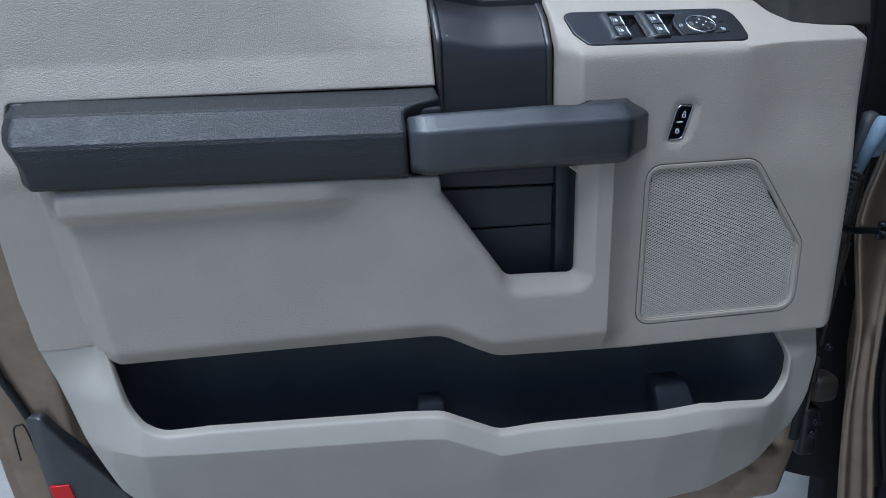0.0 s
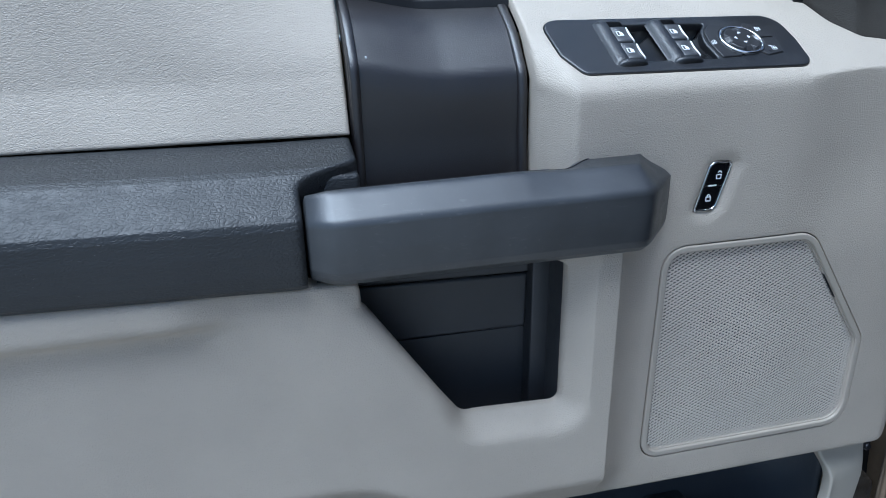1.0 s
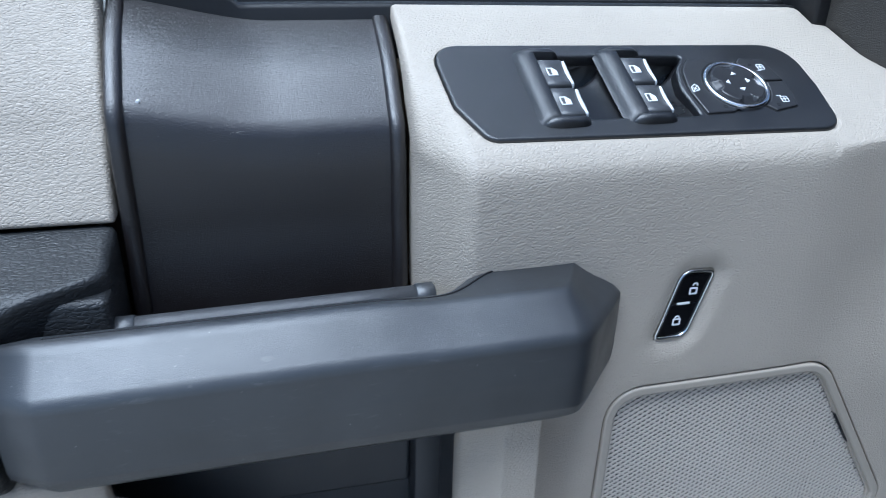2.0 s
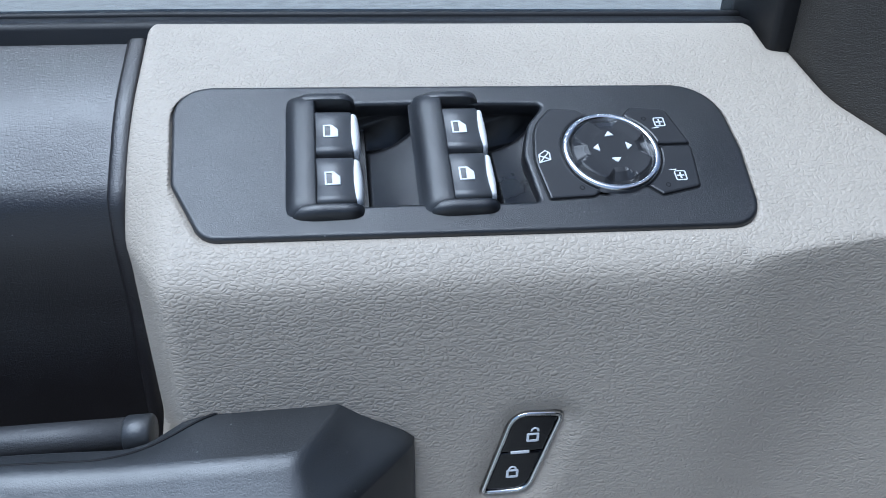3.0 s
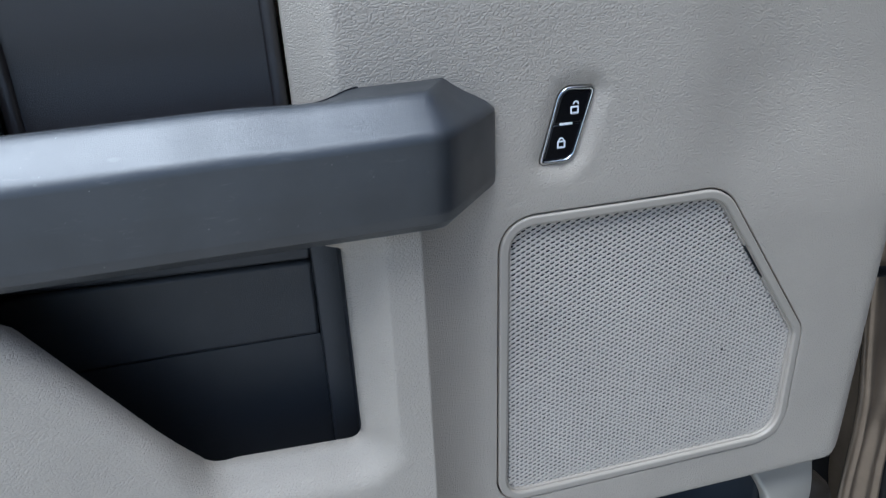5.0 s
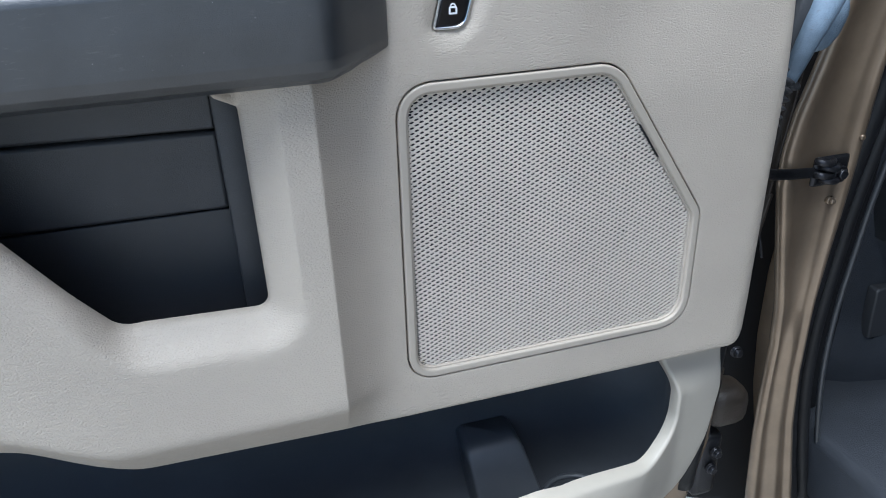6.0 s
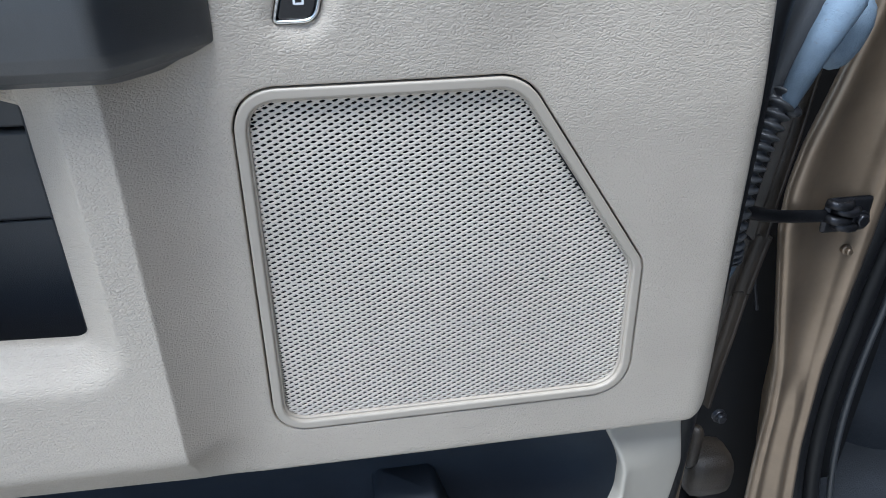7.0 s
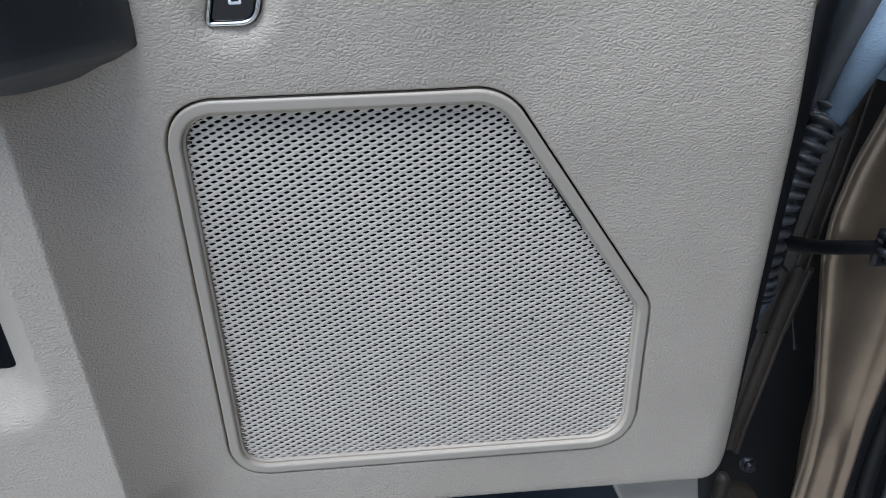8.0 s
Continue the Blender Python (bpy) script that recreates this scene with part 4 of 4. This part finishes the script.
PAD_L = ring_cut(rpoly([(0.0360, 0.0252, 0.002), (0.0475, 0.0240, 0.001), (0.0530, 0.0195), (0.0480, 0.0), (0.0525, -0.0215), (0.0460, -0.0258, 0.001), (0.0265, -0.0262, 0.001), (0.0235, -0.0050, 0.03), (0.0265, 0.0150, 0.02)], 5))
PAD_T = ring_cut(rpoly([(0.0700, 0.0195), (0.0745, 0.0242, 0.001), (0.0905, 0.0220, 0.003), (0.0968, 0.0012, 0.001), (0.0780, 0.0016)], 4))
PAD_D = ring_cut(rpoly([(0.0780, 0.0002), (0.0968, -0.0002, 0.001), (0.0945, -0.0232, 0.002), (0.0765, -0.0268, 0.001), (0.0705, -0.0210)], 4))
for pad, name in ((PAD_L, "fold_key"), (PAD_T, "mirror_key"), (PAD_D, "mirror_key")):
    part("key_gap", plate(inset(pad, -0.0007), [], 0.0005, 0.0021, BEZ, 0.0002), DARK, bezel)
    part(name, plate(pad, [], 0.0, 0.0034, BEZ, 0.0009), KNOB, bezel, smooth=False)


def mirror_icon(du, dv, flip):
    m = BEZ @ Matrix.Translation((0, 0, 0.0034))
    box = rpoly([(-0.0026, -0.0027, 0.0008), (0.0026, -0.0027, 0.0008), (0.0026, 0.0027, 0.0008), (-0.0026, 0.0027, 0.0008)], 3)
    bm = plate(moved(box, du, dv), [inset(moved(box, du, dv), 0.0005)], -0.0004, 0.0003, m, 0.00004)
    plate(moved(bar(-0.0016, 0.0016, -0.00035, 0.00035), du, dv), [], -0.0004, 0.0003, m, 0.00004, bm)
    plate(moved(bar(-0.00035, 0.00035, 0.0005, 0.0016), du, dv), [], -0.0004, 0.0003, m, 0.00004, bm)
    plate(moved(bar(-0.00035, 0.00035, -0.0016, -0.0005), du, dv), [], -0.0004, 0.0003, m, 0.00004, bm)
    plate(moved([(-0.0046, flip * 0.0036), (-0.0010, flip * 0.0036), (-0.0014, flip * 0.0029)], du, dv), [], -0.0004, 0.0003, m, 0.00004, bm)
    return bm


def fold_icon(du, dv):
    m = BEZ @ Matrix.Translation((0, 0, 0.0034))
    line = [(-0.0028, -0.0034), (0.0028, -0.0018), (0.0030, 0.0022), (0.0010, 0.0040), (-0.0024, 0.0014)]
    bm = plate(moved(line, du, dv), [inset(moved(line, du, dv), 0.0005)], -0.0004, 0.0003, m, 0.00004)
    plate(moved([(-0.0022, -0.0024), (-0.0017, -0.0027), (0.0026, 0.0024), (0.0021, 0.0027)], du, dv), [], -0.0004, 0.0003, m, 0.00004, bm)
    plate(moved([(-0.0018, 0.0010), (-0.0022, 0.0006), (0.0022, -0.0016), (0.0026, -0.0012)], du, dv), [], -0.0004, 0.0003, m, 0.00004, bm)
    return bm


def lamp_dot(du, dv):
    m = BEZ @ Matrix.Translation((0, 0, 0.0034))
    ring = [(du + 0.0012 * math.cos(a), dv + 0.0012 * math.sin(a)) for a in np.linspace(0, 2 * math.pi, 16)[:-1]]
    return plate(ring, [inset(ring, 0.0004)], -0.0004, 0.0001, m, 0.00003)


part("mirror_icon", mirror_icon(0.0857, 0.0140, -1), WHITE, bezel)
part("mirror_icon", mirror_icon(0.0868, -0.0175, 1), WHITE, bezel)
part("fold_icon", fold_icon(0.0278, -0.0038), WHITE, bezel)
for du, dv in ((0.0788, 0.0165), (0.0798, -0.0222), (0.0412, -0.0215)):
    part("lamp_dot", lamp_dot(du, dv), DARK, bezel)

# ---- window, belt seal, mirror cover ----
def belt_z(x):
    return np.interp(x, [-1.05, -0.44, -0.40, -0.350, -0.25, 0.07], [1.402, 1.400, 1.364, 1.3195, 1.3195, 1.3155])


def belt_strip(y0, y1, dz, drop, r, x1=0.0600):
    rows = []
    for x in np.linspace(-1.03, x1, 110):
        z = float(belt_z(x)) + dz
        rows.append([(x, y0, z - drop), (x, y0, z - r), (x, y0 + r * 0.4, z - r * 0.3), (x, y0 + r, z), (x, y1 - r, z), (x, y1 - r * 0.4, z - r * 0.3), (x, y1, z - r), (x, y1, z - drop)])
    bm, vs = grid_skin(rows)
    bm.faces.new(vs[0])
    bm.faces.new(vs[-1])
    return bm


seal = part("belt_seal", belt_strip(0.1350, 0.1560, 0.0008, 0.05, 0.003), RUBBER, door, "black felt-lipped window belt seal")
part("seal_lip", belt_strip(0.1500, 0.1565, 0.0030, 0.02, 0.0015), RUBBER, seal)
part("outer_belt_moulding", belt_strip(0.1680, 0.1850, 0.0010, 0.06, 0.004), RUBBER, door)
pane = part("window_pane", block(-1.02, 0.062, 0.1580, 0.1618, 1.25, 1.72, 0.0008), GLASS, door, "clear side window glass")
pane.visible_shadow = False
part("window_channel", block(0.0600, 0.0735, 0.112, 0.185, 1.3045, 1.74, 0.003), RUBBER, door)

SAIL = rpoly([(0.0705, 1.3045, 0.004), (0.074, 1.50), (0.250, 1.50), (0.2300, 1.263), (0.145, 1.2670, 0.02), (0.1035, 1.2725, 0.02), (0.0800, 1.2870, 0.02)], 6)


def sail_height(x, z):
    base = np.interp(x, [0.065, 0.076, 0.091, 0.102, 0.143, 0.206, 0.256], [0.117, 0.091, 0.073, 0.061, 0.053, 0.049, 0.050])
    return base + 0.002 + 0.32 * np.maximum(0, z - 1.268) * ss(0.07, 0.13, x)


part("mirror_cover", sheet(SAIL, [], sail_height, 0.006, 0.004, 0.02), FABRIC, door, "dark textured mirror sail cover")

# ---- painted door shell ----
SHELL = rpoly([(-1.102, 0.86, 0.05), (-1.112, 1.05, 0.05), (-1.10, 1.285), (0.228, 1.285), (0.238, 1.20, 0.05), (0.238, 0.60, 0.05), (0.215, 0.490, 0.04), (0.197, 0.410, 0.02), (-0.30, 0.390, 0.05), (-0.92, 0.43, 0.08), (-1.03, 0.57, 0.08)], 8)


def shell_height(x, z):
    rim = np.minimum(np.minimum(x + 1.025, z - 0.515), 0.19 - x)
    y = 0.060 + 0.062 * ss(0.0, 0.05, rim)
    for k in range(4):
        rib = np.abs((x + 0.16 - 0.13 * k) - (z - 0.445) * 0.9)
        y = y - 0.006 * (1 - ss(0.006, 0.014, rib)) * ss(0.41, 0.425, z) * (1 - ss(0.47, 0.485, z))
    return y


part("door_shell", sheet(SHELL, [], shell_height, 0.012, 0.008, 0.05), PAINT, door, "bronze painted sheet metal door frame")
part("rear_edge_seal", tube(glide([(-1.104, 0.062, 1.30), (-1.113, 0.058, 1.05), (-1.101, 0.056, 0.86), (-1.069, 0.056, 0.747), (-1.046, 0.057, 0.63), (-0.99, 0.06, 0.515), (-0.92, 0.06, 0.445)], 50), 0.006, 10), RUBBER, door)


def outer_edge():
    """The flanged rear edge of the outer door skin."""
    rows = []
    for x, z in [(p.x, p.z) for p in glide([(-1.131, 0, 1.38), (-1.138, 0, 1.05), (-1.140, 0, 0.86), (-1.141, 0, 0.74), (-1.136, 0, 0.60), (-1.112, 0, 0.46), (-1.04, 0, 0.37)], 50)]:
        rows.append([(x + 0.075, 0.085, z), (x + 0.065, 0.080, z), (x + 0.020, 0.079, z), (x + 0.012, 0.084, z), (x + 0.004, 0.080, z), (x, 0.084, z), (x - 0.002, 0.092, z), (x, 0.11, z)])
    return grid_skin(rows)[0]


part("door_skin_edge", outer_edge(), PAINT, door)
REFL = rpoly([(-1.075, 0.754, 0.006), (-1.047, 0.754, 0.010), (-1.016, 0.702, 0.05), (-0.942, 0.597, 0.05), (-0.91, 0.51), (-1.058, 0.51)], 6)


def cover_height(x, z):
    return 0.050 - 0.010 * ss(0.0, 0.03, (x + 1.073) + 0.02 * (0.75 - z))


cover = part("corner_cover", sheet(REFL, [], cover_height, 0.006, 0.005, 0.02), BLACK_FINE, door, "dark grey plastic door corner cover")
part("reflector", plate(rpoly([(-1.057, 0.634, 0.002), (-1.028, 0.634, 0.002), (-1.018, 0.565, 0.002), (-1.050, 0.565, 0.002)], 3), [], -0.05, -0.037, FRONT, 0.001), RED, cover, "red side reflector")
part("skin_groove", tube(glide([(-1.108, 0.0795, 0.66), (-1.107, 0.0795, 0.714), (-1.097, 0.0795, 0.724), (-1.088, 0.0795, 0.714), (-1.076, 0.0795, 0.62), (-1.064, 0.080, 0.52)], 30), 0.0014, 6), RUBBER, door)

# ---- the cab beside the door ----
cab = thing("pickup_truck", (0.5, 0.2, 0.0), "bronze pickup truck with painted hinge pillar and dark footwell", "truck")
PILL_L = [(0.362, 1.30), (0.357, 1.15), (0.350, 1.083), (0.337, 1.026), (0.323, 0.976), (0.317, 0.935), (0.318, 0.896), (0.333, 0.818), (0.350, 0.732), (0.355, 0.673), (0.356, 0.603), (0.359, 0.526), (0.369, 0.415), (0.382, 0.30)]
PILL_R = [(0.447, 1.30), (0.433, 1.15), (0.425, 1.076), (0.417, 1.015), (0.415, 0.943), (0.411, 0.877), (0.404, 0.80), (0.399, 0.731), (0.402, 0.628), (0.412, 0.542), (0.446, 0.38), (0.46, 0.30)]


def edge_x(line, z):
    a = sorted(line, key=lambda q: q[1])
    return float(np.interp(z, [q[1] for q in a], [q[0] for q in a]))


def hinge_pillar():
    rows = []
    for z in np.linspace(1.30, 0.30, 90):
        a, b = edge_x(PILL_L, z), edge_x(PILL_R, z)
        w = b - a
        neck = float(ss(0.74, 0.66, np.array(z)))
        row = [(a + 0.012, 0.1285, z), (a + 0.003, 0.1280, z), (a, 0.1235, z), (a + 0.0012, 0.1170, z), (a + 0.005, 0.1135, z)]
        for t in np.linspace(0.14, 0.72, 12):
            dip = 0.006 * (1 - neck) * math.sin((t - 0.14) / 0.58 * math.pi) + 0.004 * neck * math.sin((t - 0.14) / 0.58 * math.pi * 2)
            row.append((a + w * t, 0.1130 + dip, z))
        row += [(a + w * 0.80, 0.1125, z), (a + w * 0.85, 0.1090, z), (a + w * 0.90, 0.1075, z), (a + w * 0.95, 0.1090, z), (b, 0.1150, z), (b + 0.003, 0.130, z), (b + 0.003, 0.20, z)]
        rows.append(row)
    return grid_skin(rows)[0]


pill = part("hinge_pillar", hinge_pillar(), PAINT, cab, "bronze painted door hinge pillar")
# added backdrop sheet: the open gap's shade is put into its near-black colour
part("jamb_shade_sheet", sheet(rpoly([(0.12, 0.50), (0.12, 1.45), (0.55, 1.45), (0.55, 0.10), (0.41, 0.10), (0.400, 0.31, 0.01), (0.30, 0.335, 0.02), (0.28, 0.50)], 4), [], lambda x, z: 0.20 + 0.3 * np.maximum(0, 0.36 - x), 0.02, 0.01, 0.03), DARK, cab)
SEAL_A = [(0.515, 0.150, 1.25), (0.492, 0.150, 1.03), (0.484, 0.150, 0.977), (0.464, 0.150, 0.85), (0.457, 0.150, 0.775), (0.451, 0.150, 0.67), (0.457, 0.150, 0.564), (0.480, 0.150, 0.44), (0.507, 0.150, 0.332)]
door_seal = part("door_seal", tube(glide(SEAL_A, 50), 0.010, 12), RUBBER, cab, "black rubber door opening seal")
part("seal_flap", tube(glide([(x - 0.030, y - 0.005, z) for x, y, z in SEAL_A], 50), 0.0135, 12), RUBBER, door_seal)
part("seal_ridge", tube(glide([(x + 0.026, y - 0.002, z) for x, y, z in SEAL_A], 50), 0.004, 8), BLACK_FINE, door_seal)


def kick_height(x, z):
    y = 0.165 + 0.10 * ss(0.475, 0.55, x) - 0.25 * np.maximum(0, x - 0.59)
    return y - 0.02 * ss(0.57, 0.63, x + 0.1 * (z - 0.5)) * (1 - ss(0.50, 0.58, z))


kick = part("kick_panel", sheet(rpoly([(0.463, 0.10), (0.463, 1.45), (1.10, 1.45), (1.10, 0.10)]), [], kick_height, 0.015, 0.006, 0.03), CARPET, cab, "dark moulded footwell side panel")
part("fuse_cover", plate(rpoly([(0.648, 0.541, 0.006), (0.84, 0.541, 0.006), (0.84, 0.632, 0.006), (0.642, 0.632, 0.006)], 3), [], -0.25, -0.232, FRONT, 0.003), BLACK_CUP, kick)
# unseen plain cab shell, added to close the cab
part("unseen_cab_floor", block(0.50, 2.42, -2.2, 0.62, 0.34, 0.46, 0.02), CARPET, cab)
part("unseen_chassis", block(0.66, 2.26, -2.2, 0.6, 0.0, 0.34, 0.03), RUBBER, cab)
part("unseen_side_panel", block(0.21, 0.36, -2.25, -1.00, 0.40, 1.34, 0.05), PAINT, cab)
part("unseen_quarter_pillar", block(0.26, 0.42, -2.25, -1.02, 1.30, 1.80, 0.05), PAINT, cab)
part("unseen_rear_wall", block(0.50, 2.42, -2.25, -2.17, 0.42, 1.90, 0.02), CARPET, cab)
part("unseen_far_side", block(2.36, 2.45, -2.2, 0.7, 0.42, 1.90, 0.02), CARPET, cab)
part("unseen_dashboard", block(0.62, 2.38, 0.16, 0.60, 0.70, 1.20, 0.06), BLACK_FINE, cab)
part("unseen_firewall", block(0.62, 2.38, 0.62, 0.70, 0.40, 1.20, 0.02), CARPET, cab)
# unseen roof, its edge placed to keep light off the door's hinge end
part("unseen_cab_roof", block(0.31, 2.45, -2.25, 0.02, 1.78, 1.90, 0.04), PAINT, cab)
part("unseen_headliner", block(0.42, 2.40, -2.17, 0.0, 1.755, 1.776, 0.008), CARPET, cab)

# check strap between door and pillar
strap = part("check_strap", tube(glide([(0.212, 0.085, 0.932), (0.256, 0.092, 0.932), (0.292, 0.102, 0.920), (0.325, 0.107, 0.914), (0.362, 0.110, 0.910)], 24), 0.0065, 10, squash=0.55), STEEL, cab, "dark steel door check strap")
for k, (dx, dz) in enumerate(((0.361, 0.923), (0.369, 0.916), (0.363, 0.908), (0.371, 0.901))):
    part("strap_coil", tube([(dx - 0.012, 0.108, dz + 0.002), (dx - 0.006, 0.102, dz + 0.001), (dx, 0.101, dz), (dx + 0.007, 0.103, dz - 0.001), (dx + 0.012, 0.108, dz)], 0.0042, 8), STEEL, strap)
part("strap_bracket", block(0.350, 0.395, 0.1065, 0.1125, 0.894, 0.928, 0.004), STEEL, strap)


def bolt(x, y, z, r):
    ring = [(x + r * math.cos(a), z + r * math.sin(a)) for a in np.linspace(0, 2 * math.pi, 7)[:-1]]
    wide = [(x + 1.4 * r * math.cos(a), z + 1.4 * r * math.sin(a)) for a in np.linspace(0, 2 * math.pi, 20)[:-1]]
    bm = plate(wide, [], -y - 0.002, -y + 0.0025, FRONT, 0.001)
    return plate(ring, [], -y, -y + 0.007, FRONT, 0.0012, bm)


part("bolt", bolt(0.3845, 0.106, 0.907, 0.0062), STEEL, strap)
part("rivet", bolt(0.405, 0.112, 0.945, 0.0035), PAINT, pill)
part("rivet", bolt(0.385, 0.112, 0.872, 0.0035), PAINT, pill)

# wiring boot
boot = thing("wiring_boot", (0.248, 0.075, 0.95), "ribbed black wiring boot with pale blue plugs beside the hinge", "cable")
BOOT_LINE = [(0.274, 0.088, 1.042), (0.263, 0.082, 1.026), (0.254, 0.077, 1.006), (0.247, 0.074, 0.985), (0.243, 0.073, 0.960), (0.242, 0.074, 0.930), (0.245, 0.076, 0.905), (0.247, 0.078, 0.895)]


def bellows():
    """Thin flat ribs on a narrow core, closer together towards the lower end."""
    pts, rad = [], []
    for k, q in enumerate(glide(BOOT_LINE, 19 * 8 + 1)):
        pts.append(q)
        fat = 0.0128 - 0.0022 * k / 152
        rad.append(0.0072 + (fat - 0.0072) * (0.0, 0.05, 0.55, 0.95, 1.0, 0.85, 0.4, 0.03)[k % 8])
    return tube(pts, rad, 14)


part("bellows", bellows(), BLACK_CUP, boot)
SLEEVE = [(0.260, 0.096, 1.022), (0.265, 0.095, 1.046), (0.273, 0.095, 1.071), (0.282, 0.097, 1.091), (0.292, 0.101, 1.109), (0.303, 0.106, 1.117)]
part("sleeve", tube(glide(SLEEVE, 18), [0.010, 0.0115, 0.012, 0.0125, 0.013, 0.0135, 0.014, 0.0145, 0.015, 0.0155, 0.016, 0.0165, 0.017, 0.017, 0.0165, 0.015, 0.012, 0.008], 14), BLACK_CUP, boot, "dark grey plastic plug sleeve")
part("collar", tube([(0.2565, 0.085, 1.034), (0.2660, 0.083, 1.027), (0.2770, 0.080, 1.022), (0.2815, 0.079, 1.021)], [0.004, 0.0055, 0.0052, 0.003], 8), BLACK_CUP, boot)
part("plug", tube(glide([(0.269, 0.081, 1.026), (0.273, 0.078, 1.046), (0.281, 0.077, 1.070), (0.291, 0.079, 1.090), (0.301, 0.085, 1.104), (0.311, 0.092, 1.110)], 18), [0.006, 0.0075, 0.008, 0.009, 0.0095, 0.010, 0.0105, 0.011, 0.012, 0.0125, 0.013, 0.014, 0.0145, 0.015, 0.015, 0.014, 0.011, 0.006], 14), BLUE, boot, "pale blue scuffed plug")
part("plug_flange", tube(glide([(0.315, 0.112, 1.048), (0.321, 0.107, 1.066), (0.327, 0.106, 1.085), (0.330, 0.110, 1.102)], 12), [0.007, 0.011, 0.014, 0.015, 0.016, 0.016, 0.016, 0.016, 0.015, 0.014, 0.011, 0.007], 14), BLUE, boot)
part("lower_plug", tube(glide([(0.247, 0.084, 0.896), (0.247, 0.088, 0.880), (0.244, 0.094, 0.858), (0.240, 0.098, 0.845)], 10), [0.0105, 0.0115, 0.0115, 0.011, 0.0105, 0.0105, 0.010, 0.009, 0.007, 0.004], 14), BLUE, boot)

# hinge strips and lower hinge, behind the door's front edge
hinge = thing("door_hinge", (0.273, 0.12, 0.50), "dark brown lower door hinge with bolts and steel strips", "hinge")

def channel(points, n, wide, deep):
    """A pressed steel channel with two standing rails, swept down a line."""
    rows = []
    for q in glide(points, n):
        rows.append([(q.x + wide * u, q.y + deep * v, q.z) for u, v in ((-1, 1.0), (-1, 0.05), (-0.9, 0), (-0.72, 0), (-0.6, 0.1), (-0.52, 0.75), (0.52, 0.75), (0.6, 0.1), (0.72, 0), (0.9, 0), (1, 0.05), (1, 1.0))])
    return grid_skin(rows)[0]


part("hinge_strip", channel([(0.309, 0.112, 1.045), (0.305, 0.112, 0.99), (0.299, 0.112, 0.935), (0.297, 0.114, 0.890)], 24, 0.0075, 0.012), BROWN_METAL, hinge)
part("hinge_plate", channel([(0.300, 0.118, 0.888), (0.294, 0.118, 0.850), (0.291, 0.118, 0.828)], 10, 0.012, 0.008), BROWN_METAL, hinge)
part("hinge_plate", channel([(0.293, 0.120, 0.826), (0.287, 0.120, 0.770), (0.279, 0.118, 0.715), (0.276, 0.116, 0.690)], 14, 0.010, 0.008), BROWN_METAL, hinge)
part("latch_wire", tube(glide([(0.310, 0.128, 0.862), (0.309, 0.126, 0.840), (0.312, 0.122, 0.820), (0.316, 0.122, 0.806)], 14), 0.0018, 6), STEEL, hinge)
part("hinge_leaf", block(0.268, 0.322, 0.096, 0.145, 0.575, 0.628, 0.016), BROWN_METAL, hinge)
part("hinge_pin", tube([(0.268, 0.108, 0.622), (0.268, 0.108, 0.628), (0.270, 0.108, 0.668), (0.271, 0.108, 0.674)], [0.006, 0.009, 0.008, 0.004], 12), BROWN_METAL, hinge)
part("bolt", bolt(0.286, 0.100, 0.694, 0.0052), STEEL, hinge)
part("bolt", bolt(0.284, 0.100, 0.535, 0.0055), STEEL, hinge)
part("bolt", bolt(0.281, 0.100, 0.508, 0.0055), STEEL, hinge)
part("bracket", block(0.262, 0.296, 0.104, 0.14, 0.455, 0.56, 0.008), STEEL, hinge)
part("front_edge_seal", tube(glide([(0.244, 0.085, 1.36), (0.248, 0.075, 1.20), (0.232, 0.066, 1.08), (0.227, 0.062, 0.95), (0.225, 0.062, 0.80), (0.221, 0.062, 0.67), (0.212, 0.064, 0.535)], 40), 0.012, 10, squash=0.8), RUBBER, door)
